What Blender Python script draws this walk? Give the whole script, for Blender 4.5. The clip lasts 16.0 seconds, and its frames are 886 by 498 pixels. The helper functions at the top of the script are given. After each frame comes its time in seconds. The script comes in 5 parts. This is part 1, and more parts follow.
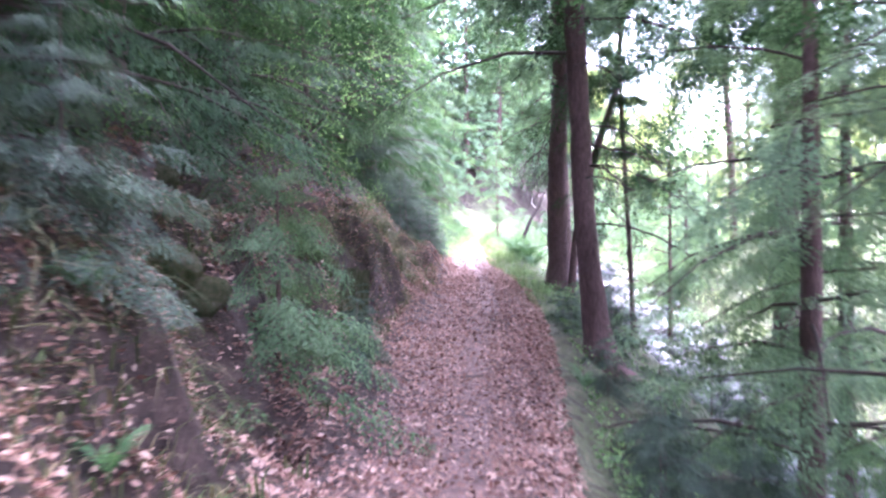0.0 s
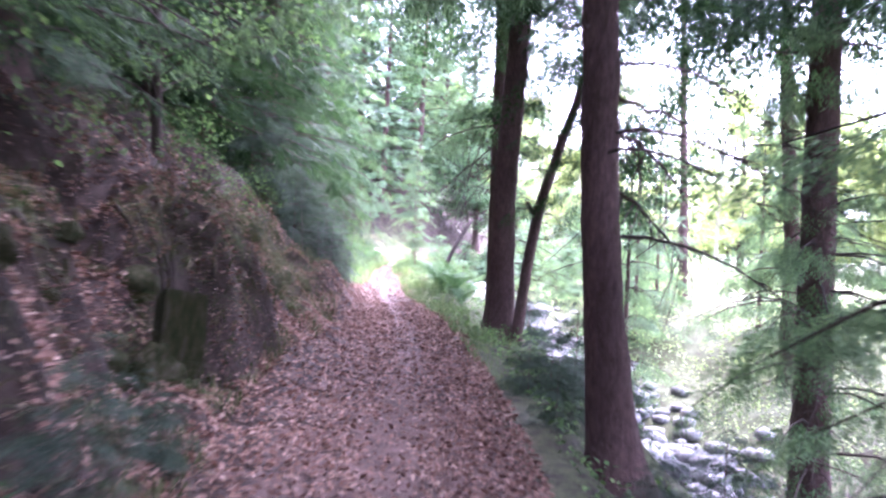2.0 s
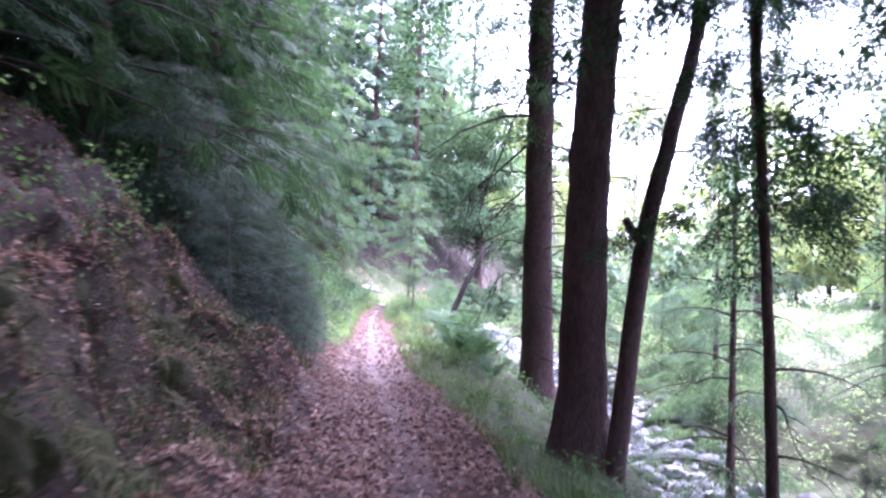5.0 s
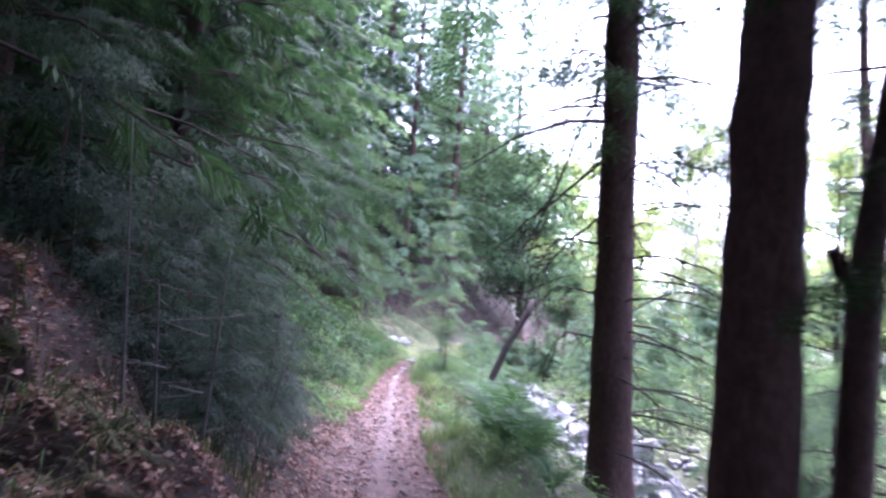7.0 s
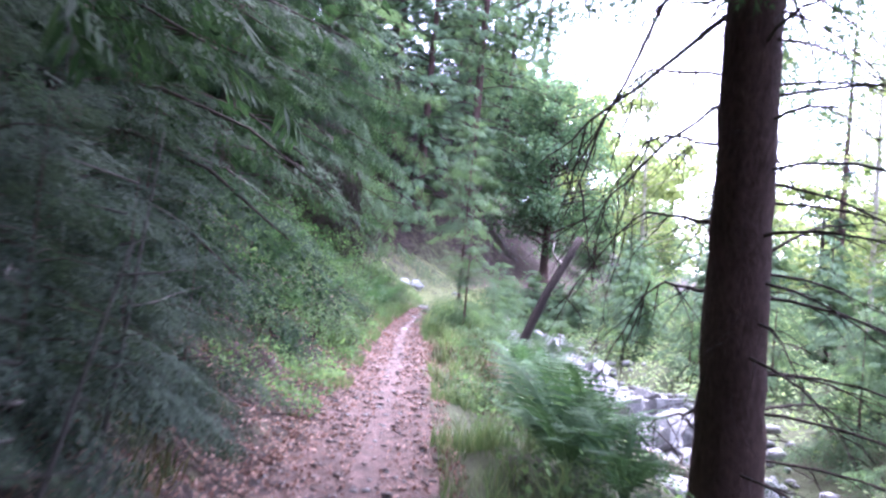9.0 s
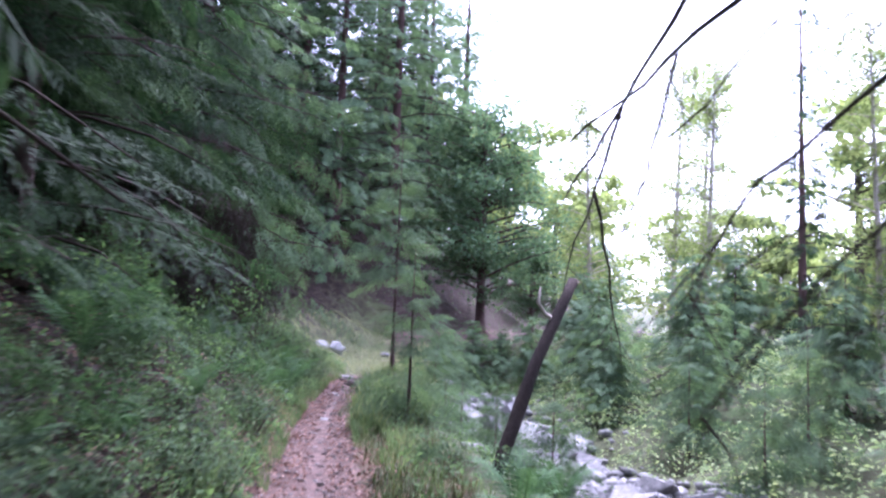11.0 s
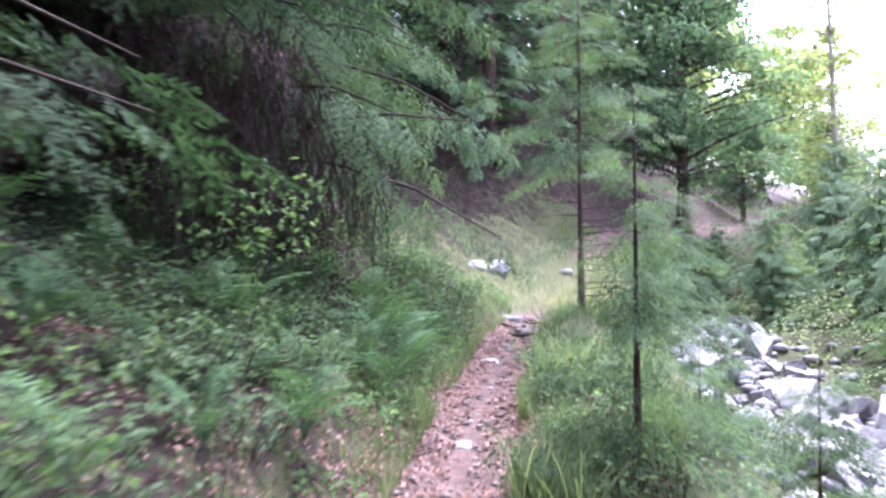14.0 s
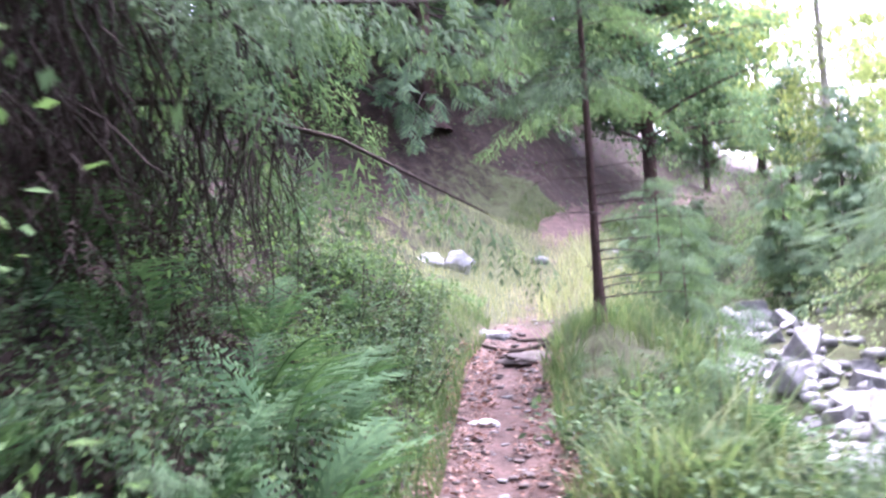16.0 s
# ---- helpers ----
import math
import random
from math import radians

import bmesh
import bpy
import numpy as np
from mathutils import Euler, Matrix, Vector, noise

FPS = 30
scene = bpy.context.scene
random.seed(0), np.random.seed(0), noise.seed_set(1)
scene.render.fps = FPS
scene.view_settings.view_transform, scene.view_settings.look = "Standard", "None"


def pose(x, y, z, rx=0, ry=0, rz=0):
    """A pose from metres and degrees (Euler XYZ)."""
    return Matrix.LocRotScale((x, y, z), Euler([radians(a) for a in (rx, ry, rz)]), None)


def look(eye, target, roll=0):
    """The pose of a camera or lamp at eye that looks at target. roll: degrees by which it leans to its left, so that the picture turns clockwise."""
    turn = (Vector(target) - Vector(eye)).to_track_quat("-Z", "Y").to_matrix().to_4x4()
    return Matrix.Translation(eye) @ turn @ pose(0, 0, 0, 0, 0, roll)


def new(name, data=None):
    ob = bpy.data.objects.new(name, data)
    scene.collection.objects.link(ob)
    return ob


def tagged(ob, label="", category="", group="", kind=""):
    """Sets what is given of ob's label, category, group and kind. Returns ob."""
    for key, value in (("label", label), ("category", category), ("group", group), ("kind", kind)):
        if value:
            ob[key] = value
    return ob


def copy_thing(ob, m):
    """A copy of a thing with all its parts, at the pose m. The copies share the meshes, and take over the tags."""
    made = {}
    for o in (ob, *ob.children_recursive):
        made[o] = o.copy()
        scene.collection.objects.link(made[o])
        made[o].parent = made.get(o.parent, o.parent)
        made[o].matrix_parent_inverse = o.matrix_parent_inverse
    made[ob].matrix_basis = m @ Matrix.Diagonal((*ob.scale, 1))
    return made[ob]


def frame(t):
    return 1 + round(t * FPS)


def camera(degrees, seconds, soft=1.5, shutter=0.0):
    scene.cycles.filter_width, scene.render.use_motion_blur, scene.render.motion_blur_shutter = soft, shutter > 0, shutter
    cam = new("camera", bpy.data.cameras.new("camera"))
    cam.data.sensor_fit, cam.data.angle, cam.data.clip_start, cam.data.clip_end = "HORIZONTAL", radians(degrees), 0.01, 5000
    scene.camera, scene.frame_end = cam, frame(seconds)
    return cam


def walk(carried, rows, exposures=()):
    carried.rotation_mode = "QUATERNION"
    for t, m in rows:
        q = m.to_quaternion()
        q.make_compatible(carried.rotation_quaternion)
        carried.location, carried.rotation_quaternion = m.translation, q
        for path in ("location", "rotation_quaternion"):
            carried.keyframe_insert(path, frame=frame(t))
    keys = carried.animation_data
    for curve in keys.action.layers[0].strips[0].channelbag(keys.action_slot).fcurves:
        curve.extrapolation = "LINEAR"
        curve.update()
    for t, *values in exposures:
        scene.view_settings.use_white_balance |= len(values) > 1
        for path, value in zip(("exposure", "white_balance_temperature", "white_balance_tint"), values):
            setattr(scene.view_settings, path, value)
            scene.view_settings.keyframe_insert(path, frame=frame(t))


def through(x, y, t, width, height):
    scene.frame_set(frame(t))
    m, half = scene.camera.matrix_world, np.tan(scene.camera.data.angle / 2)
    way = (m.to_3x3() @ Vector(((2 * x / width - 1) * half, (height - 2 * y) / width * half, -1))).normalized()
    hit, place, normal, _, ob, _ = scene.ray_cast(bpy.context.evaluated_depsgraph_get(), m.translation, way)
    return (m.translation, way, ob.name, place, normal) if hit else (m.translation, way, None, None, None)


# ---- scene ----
# camera and walk
cam = camera(55.3, 16.0, soft=2.4, shutter=0.8)
PATH = [
    (0, (0.322, -1.676, 1.467), (0.288, 0.324, 1.455), -0.5),
    (0.5, (0.206, -0.548, 1.416), (0.189, 1.452, 1.429), 2.5),
    (1, (0.166, 0.561, 1.413), (0.234, 2.56, 1.401), 0.9),
    (1.5, (0.247, 1.566, 1.415), (0.37, 3.562, 1.385), 2.8),
    (2, (0.302, 2.863, 1.355), (0.48, 4.854, 1.422), 3.0),
    (2.5, (0.252, 3.98, 1.363), (0.472, 5.968, 1.418), 2.8),
    (3, (0.15, 4.98, 1.402), (0.264, 6.973, 1.531), 0.8),
    (3.2, (0.126, 5.387, 1.423), (0.278, 7.378, 1.544), 1.5),
    (5.3, (0.501, 9.28, 1.785), (0.717, 11.263, 1.932), 3.0),
    (5.5, (0.542, 9.635, 1.794), (0.771, 11.611, 2.001), 4.9),
    (6, (0.593, 10.469, 1.884), (0.759, 12.446, 2.138), 7.3),
    (6.5, (0.697, 11.287, 1.889), (0.89, 13.269, 2.079), 4.8),
    (7, (0.714, 12.122, 1.98), (0.815, 14.104, 2.227), 4.4),
    (7.5, (0.799, 13.034, 2.027), (0.826, 15.025, 2.22), 5.7),
    (8, (0.805, 13.902, 2.03), (0.797, 15.896, 2.187), 4.1),
    (8.5, (0.849, 14.88, 2.062), (0.878, 16.876, 2.185), 4.8),
    (9, (0.83, 15.659, 2.096), (0.905, 17.655, 2.203), 5.7),
    (9.5, (0.792, 16.573, 2.2), (0.888, 18.56, 2.413), 4.7),
    (9.7, (0.764, 16.996, 2.204), (0.886, 18.98, 2.419), 4.0),
    (11.8, (0.872, 21.563, 2.517), (1.166, 23.527, 2.757), 2.6),
    (12, (0.894, 21.951, 2.534), (1.156, 23.921, 2.752), 3.2),
    (12.5, (0.943, 22.813, 2.613), (1.123, 24.805, 2.629), 3.3),
    (13, (0.997, 23.737, 2.678), (0.936, 25.736, 2.691), -0.9),
    (13.5, (1.068, 24.632, 2.723), (0.963, 26.63, 2.74), 0.9),
    (14, (1.113, 25.545, 2.772), (0.977, 27.54, 2.753), -0.8),
    (14.5, (1.082, 26.406, 2.782), (1.064, 28.406, 2.797), -2.5),
    (15, (0.992, 27.334, 2.75), (0.939, 29.333, 2.754), -3.1),
    (15.5, (0.874, 28.265, 2.766), (0.877, 30.265, 2.75), -0.1),
    (16, (0.763, 29.031, 2.738), (0.787, 31.03, 2.689), -4.3),
]
EXPOSURES = [(0, 5.75, 5250, 40), (3, 5.0, 5250, 45), (5.5, 4.4, 5100, 43), (7.5, 3.9, 5100, 39), (9, 3.9, 5150, 37), (12, 2.75, 5150, 37), (13, 3.25, 5250, 33), (14, 3.75, 5400, 33), (16, 3.95, 5500, 36)]
walk(cam, [(t, look(eye, target, roll)) for t, eye, target, roll in PATH], EXPOSURES)

# sky and sun: a bright veiled sky, a high soft sun ahead over the valley, shaded by the crowns along the trail
SUN_UP, SUN_ROUND = 60, 22
world = bpy.data.worlds.new("sky")
scene.world = world
world.use_nodes = True
wn = world.node_tree
sky = wn.nodes.new("ShaderNodeTexSky")
sky.sky_type, sky.sun_disc = "NISHITA", False
sky.sun_elevation, sky.sun_rotation = radians(SUN_UP), radians(SUN_ROUND)
sky.air_density, sky.dust_density, sky.ozone_density = 1.0, 6.0, 1.0
back = wn.nodes["Background"]
back.inputs["Strength"].default_value = 0.13
veil = wn.nodes.new("ShaderNodeMix")  # thin white cloud over the blue
veil.data_type, veil.inputs[0].default_value, veil.inputs[7].default_value = "RGBA", 0.6, (6.0, 6.1, 6.2, 1)
wn.links.new(sky.outputs[0], veil.inputs[6])
wn.links.new(veil.outputs[2], back.inputs["Color"])
sun = new("sun", bpy.data.lights.new("sun", "SUN"))
sun.data.energy, sun.data.angle, sun.data.color = 1.7, radians(30), (1.0, 0.95, 0.86)
sun.matrix_world = look((0, 0, 0), (-math.sin(radians(SUN_ROUND)) * math.cos(radians(SUN_UP)), -math.cos(radians(SUN_ROUND)) * math.cos(radians(SUN_UP)), -math.sin(radians(SUN_UP))))


# ---- materials ----
def ramp_of(nt, fac, stops):
    r = nt.nodes.new("ShaderNodeValToRGB")
    while len(r.color_ramp.elements) < len(stops):
        r.color_ramp.elements.new(0.5)
    for e, (p, c) in zip(r.color_ramp.elements, stops):
        e.position, e.color = p, (*c, 1)
    nt.links.new(fac, r.inputs[0])
    return r.outputs[0]


def noise_of(nt, scale, detail=5, rough=0.6, stretch=None):
    n = nt.nodes.new("ShaderNodeTexNoise")
    n.inputs["Scale"].default_value, n.inputs["Detail"].default_value, n.inputs["Roughness"].default_value = scale, detail, rough
    co = nt.nodes.new("ShaderNodeTexCoord")
    if stretch:
        mp = nt.nodes.new("ShaderNodeMapping")
        mp.inputs["Scale"].default_value = stretch
        nt.links.new(co.outputs["Object"], mp.inputs["Vector"])
        nt.links.new(mp.outputs[0], n.inputs["Vector"])
    else:
        nt.links.new(co.outputs["Object"], n.inputs["Vector"])
    return n.outputs["Fac"]


def mix_of(nt, a, b, fac, mode="MIX"):
    m = nt.nodes.new("ShaderNodeMix")
    m.data_type, m.blend_type = "RGBA", mode
    for key, v in ((6, a), (7, b), (0, fac)):
        if isinstance(v, (int, float)):
            m.inputs[key].default_value = v
        elif isinstance(v, tuple):
            m.inputs[key].default_value = (*v, 1)
        else:
            nt.links.new(v, m.inputs[key])
    return m.outputs[2]


def surface(name, coarse, fine, rough=0.85, bump=0.3, scales=(1.5, 25), stretch=None, spec=0.3):
    """A two-scale procedural surface: coarse colour stops, fine grain stops multiplied over them, and a bump."""
    m = bpy.data.materials.new(name)
    m.use_nodes = True
    nt = m.node_tree
    b = nt.nodes["Principled BSDF"]
    big, small = noise_of(nt, scales[0], stretch=stretch), noise_of(nt, scales[1], 8, 0.7, stretch)
    col = mix_of(nt, ramp_of(nt, big, coarse), ramp_of(nt, small, fine), 1.0, "MULTIPLY")
    nt.links.new(col, b.inputs["Base Color"])
    b.inputs["Roughness"].default_value = rough
    b.inputs["Specular IOR Level"].default_value = spec
    bp = nt.nodes.new("ShaderNodeBump")
    bp.inputs["Strength"].default_value, bp.inputs["Distance"].default_value = bump, 0.03
    nt.links.new(small, bp.inputs["Height"])
    nt.links.new(bp.outputs[0], b.inputs["Normal"])
    return m


def leafy(name, stops, through=0.35, rough=0.75, spread=0.5, bright=(1.2, 1.25, 0.85)):
    """Leaf or needle: colour by island and by broad patches, with light passing through."""
    m = bpy.data.materials.new(name)
    m.use_nodes = True
    nt = m.node_tree
    b = nt.nodes["Principled BSDF"]
    geo = nt.nodes.new("ShaderNodeNewGeometry")
    patch = noise_of(nt, 1.3, 3)
    fac = nt.nodes.new("ShaderNodeMix")
    fac.data_type = "FLOAT"
    fac.inputs[0].default_value = spread
    nt.links.new(patch, fac.inputs[2])
    nt.links.new(geo.outputs["Random Per Island"], fac.inputs[3])
    col = ramp_of(nt, fac.outputs[0], stops)
    nt.links.new(col, b.inputs["Base Color"])
    b.inputs["Roughness"].default_value = rough
    b.inputs["Specular IOR Level"].default_value = 0.06
    tr = nt.nodes.new("ShaderNodeBsdfTranslucent")
    nt.links.new(mix_of(nt, col, bright, 1.0, "MULTIPLY"), tr.inputs["Color"])
    mx = nt.nodes.new("ShaderNodeMixShader")
    mx.inputs[0].default_value = through
    nt.links.new(b.outputs[0], mx.inputs[1])
    nt.links.new(tr.outputs[0], mx.inputs[2])
    nt.links.new(mx.outputs[0], nt.nodes["Material Output"].inputs["Surface"])
    return m


GREY = [(0.25, (0.55, 0.55, 0.55)), (0.75, (1.25, 1.25, 1.25))]
M_BARK = surface("spruce_bark", [(0.3, (0.05, 0.03, 0.0275)), (0.7, (0.1, 0.062, 0.056))], [(0.3, (0.45, 0.45, 0.45)), (0.7, (1.3, 1.3, 1.3))], 0.9, 1.0, (3, 34), (1, 1, 0.35), 0.12)
M_SNAG = surface("wet_dead_wood", [(0.3, (0.014, 0.0105, 0.0095)), (0.7, (0.032, 0.024, 0.021))], GREY, 0.9, 0.8, (3, 34), (1, 1, 0.35), 0.08)
M_TWIG = surface("dead_twig_bark", [(0.3, (0.03, 0.0225, 0.019)), (0.7, (0.062, 0.048, 0.041))], GREY, 0.9, 0.4, (3, 40), None, 0.08)
M_PALE = surface("pale_bark", [(0.3, (0.22, 0.19, 0.16)), (0.7, (0.4, 0.36, 0.31))], GREY, 0.85, 0.5, (3, 30))
M_BARE = surface("bare_sapling_bark", [(0.3, (0.038, 0.034, 0.03)), (0.7, (0.085, 0.076, 0.068))], GREY, 0.9, 0.5, (3, 30))
M_STONE = surface("pale_stone", [(0.3, (0.11, 0.108, 0.108)), (0.55, (0.2, 0.196, 0.196)), (0.75, (0.31, 0.303, 0.303))], GREY, 0.8, 0.7, (2.5, 22))
M_MOSSROCK = surface("mossy_rock", [(0.35, (0.022, 0.028, 0.011)), (0.55, (0.045, 0.045, 0.022)), (0.7, (0.075, 0.06, 0.048))], GREY, 0.95, 1.0, (5, 34), None, 0.06)
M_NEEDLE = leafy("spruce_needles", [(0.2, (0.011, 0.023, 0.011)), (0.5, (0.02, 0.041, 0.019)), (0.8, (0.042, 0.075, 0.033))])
M_NEEDLE_BLUE = leafy("fir_needles", [(0.2, (0.02, 0.031, 0.024)), (0.5, (0.035, 0.052, 0.039)), (0.8, (0.064, 0.088, 0.062))])
# sapling green; on grown spruces it stands in for light on their boughs
M_FRESH_LIT = leafy("sapling_and_lit_spruce_needles", [(0.2, (0.05, 0.082, 0.048)), (0.5, (0.08, 0.125, 0.07)), (0.8, (0.13, 0.19, 0.1))], 0.4)
M_BRUSH = leafy("grey_green_needles", [(0.2, (0.024, 0.038, 0.02)), (0.5, (0.04, 0.062, 0.032)), (0.8, (0.066, 0.096, 0.048))], 0.35)
# young spruces' green, also dark needles lightened where trees catch more light
M_MID = leafy("young_and_lit_spruce_needles", [(0.2, (0.036, 0.0594, 0.0342)), (0.5, (0.063, 0.101, 0.054)), (0.8, (0.104, 0.155, 0.0765))], 0.4)
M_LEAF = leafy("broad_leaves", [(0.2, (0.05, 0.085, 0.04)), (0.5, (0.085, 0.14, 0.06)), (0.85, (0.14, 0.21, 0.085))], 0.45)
M_BRIGHT = leafy("bright_leaves", [(0.2, (0.045, 0.08, 0.034)), (0.5, (0.075, 0.125, 0.05)), (0.85, (0.12, 0.18, 0.072))], 0.45)
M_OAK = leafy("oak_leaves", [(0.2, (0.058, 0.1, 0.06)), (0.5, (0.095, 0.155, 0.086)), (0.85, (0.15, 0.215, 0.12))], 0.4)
M_BIRCH = leafy("birch_leaves", [(0.2, (0.12, 0.155, 0.06)), (0.5, (0.18, 0.22, 0.09)), (0.85, (0.27, 0.31, 0.13))], 0.5)
M_SHRUB = leafy("bilberry_leaves", [(0.2, (0.02, 0.036, 0.019)), (0.5, (0.05, 0.082, 0.04)), (0.85, (0.115, 0.16, 0.084))], 0.3)
M_FERN = leafy("fern_fronds", [(0.2, (0.028, 0.058, 0.027)), (0.5, (0.046, 0.09, 0.04)), (0.85, (0.082, 0.135, 0.064))], 0.3)
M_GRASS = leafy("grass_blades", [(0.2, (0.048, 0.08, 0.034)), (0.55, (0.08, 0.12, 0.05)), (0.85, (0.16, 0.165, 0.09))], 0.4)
M_MOSS = leafy("moss_and_bracken", [(0.15, (0.016, 0.022, 0.01)), (0.4, (0.04, 0.056, 0.022)), (0.62, (0.065, 0.06, 0.03)), (0.9, (0.13, 0.095, 0.065))], 0.25, 0.8, 0.6)
M_DEAD = leafy("fallen_leaves", [(0.1, (0.0574, 0.0295, 0.023)), (0.4, (0.123, 0.0697, 0.0541)), (0.7, (0.197, 0.123, 0.0984)), (0.95, (0.271, 0.201, 0.168))], 0.15, 0.7, 0.85, (1.1, 0.9, 0.7))
M_DRY = leafy("dead_spruce_twigs", [(0.2, (0.016, 0.012, 0.01)), (0.5, (0.032, 0.024, 0.02)), (0.8, (0.056, 0.043, 0.036))], 0.15, 0.85, 0.6, (1.05, 0.95, 0.85))
M_WHITE = surface("white_stone", [(0.3, (0.28, 0.275, 0.275)), (0.7, (0.48, 0.47, 0.47))], GREY, 0.8, 0.6, (2.5, 22))
# pale valley herbs, lightened further to imitate sun beyond the stream
M_LIT_HERB = leafy("meadow_herbs", [(0.2, (0.112, 0.154, 0.07)), (0.5, (0.182, 0.238, 0.112)), (0.85, (0.308, 0.364, 0.196))], 0.4)
# dry clearing grass, its colour raised further to imitate the sunny glow
M_LIT_HAY = leafy("meadow_grass", [(0.2, (0.13, 0.155, 0.08)), (0.5, (0.2, 0.22, 0.12)), (0.85, (0.32, 0.31, 0.2))], 0.4)
M_PEBBLE = surface("dark_pebble", [(0.3, (0.05, 0.04, 0.038)), (0.7, (0.16, 0.13, 0.12))], GREY, 0.85, 0.5)
M_CUT = surface("weathered_wood", [(0.3, (0.16, 0.13, 0.1)), (0.7, (0.28, 0.23, 0.18))], GREY, 0.9, 0.6, (3, 30))


def ground_material():
    m = bpy.data.materials.new("forest_floor")
    m.use_nodes = True
    nt = m.node_tree
    b = nt.nodes["Principled BSDF"]
    b.inputs["Roughness"].default_value, b.inputs["Specular IOR Level"].default_value = 0.92, 0.2
    fine = noise_of(nt, 38, 8, 0.75)
    mid = noise_of(nt, 6, 6, 0.65)
    big = noise_of(nt, 0.8, 4)
    grain = ramp_of(nt, fine, [(0.3, (0.5, 0.5, 0.5)), (0.7, (1.35, 1.35, 1.35))])
    trail = ramp_of(nt, mid, [(0.3, (0.05, 0.033, 0.029)), (0.55, (0.105, 0.067, 0.058)), (0.75, (0.175, 0.117, 0.104))])
    litter = ramp_of(nt, mid, [(0.3, (0.016, 0.012, 0.01)), (0.5, (0.036, 0.024, 0.02)), (0.75, (0.07, 0.046, 0.037))])
    green = ramp_of(nt, mid, [(0.3, (0.04, 0.04, 0.02)), (0.6, (0.06, 0.07, 0.03)), (0.8, (0.09, 0.075, 0.045))])

    def mask(name):
        a = nt.nodes.new("ShaderNodeAttribute")
        a.attribute_name = name
        add = nt.nodes.new("ShaderNodeMath")
        add.operation = "ADD"
        nt.links.new(a.outputs["Fac"], add.inputs[0])
        off = nt.nodes.new("ShaderNodeMath")
        off.operation = "MULTIPLY_ADD"
        off.inputs[1].default_value, off.inputs[2].default_value = 1.2, -0.6
        nt.links.new(mid, off.inputs[0])
        nt.links.new(off.outputs[0], add.inputs[1])
        return ramp_of(nt, add.outputs[0], [(0.35, (0, 0, 0)), (0.65, (1, 1, 1))])

    col = mix_of(nt, mix_of(nt, litter, green, mask("grassy")), trail, mask("trail"))
    nt.links.new(mix_of(nt, col, grain, 1.0, "MULTIPLY"), b.inputs["Base Color"])
    bp = nt.nodes.new("ShaderNodeBump")
    bp.inputs["Strength"].default_value, bp.inputs["Distance"].default_value = 0.8, 0.04
    nt.links.new(fine, bp.inputs["Height"])
    nt.links.new(bp.outputs[0], b.inputs["Normal"])
    return m


M_GROUND = ground_material()

# ---- lie of the land ----
rng = np.random.default_rng(7)
LATTICE = rng.random((256, 256))


def smooth_noise(x, y, scale):
    x, y = np.asarray(x, float) * scale + 100.3, np.asarray(y, float) * scale + 100.7
    i, j = np.floor(x).astype(int), np.floor(y).astype(int)
    u, v = x - i, y - j
    u, v = u * u * (3 - 2 * u), v * v * (3 - 2 * v)
    g = lambda a, b: LATTICE[a % 256, b % 256]
    return (g(i, j) * (1 - u) + g(i + 1, j) * u) * (1 - v) + (g(i, j + 1) * (1 - u) + g(i + 1, j + 1) * u) * v - 0.5


def trail_x(y):
    return np.interp(y, [-8, 3, 6.5, 9, 12, 15.7, 18, 20.3, 24, 30, 32.5, 35.4, 36.4, 40, 45, 52, 90], [.3, .35, .5, .55, .85, .9, .83, .68, .76, .82, .95, 1.25, 1.5, 2.3, 3.4, 8, 30])


def trail_half(y):
    return np.interp(y, [-8, 3, 9, 12, 15.7, 18, 24, 30, 33, 36, 39, 43, 90], [.55, .56, .78, .68, .62, .5, .4, .35, .31, .34, .6, .6, .6])


def trail_z(y):
    return np.interp(y, [-40, -6, 0, 5, 8.5, 13, 17, 22, 25, 30, 33, 36, 40, 45, 60, 100, 400], [-.6, .03, .02, .05, .22, .53, .75, 1.02, 1.22, 1.39, 1.53, 1.72, 1.97, 2.35, 3.2, 4.5, 6])


def stream_x(y):
    return np.interp(y, [-20, 5, 14, 24, 29, 40, 48, 90], [7.5, 6.0, 5.6, 5.2, 4.8, 4.7, 6.0, 14])


def stream_z(y):
    return trail_z(y) - np.interp(y, [0, 14, 22, 29, 38, 48], [2.6, 2.5, 1.9, 1.2, 1.15, 1.35])


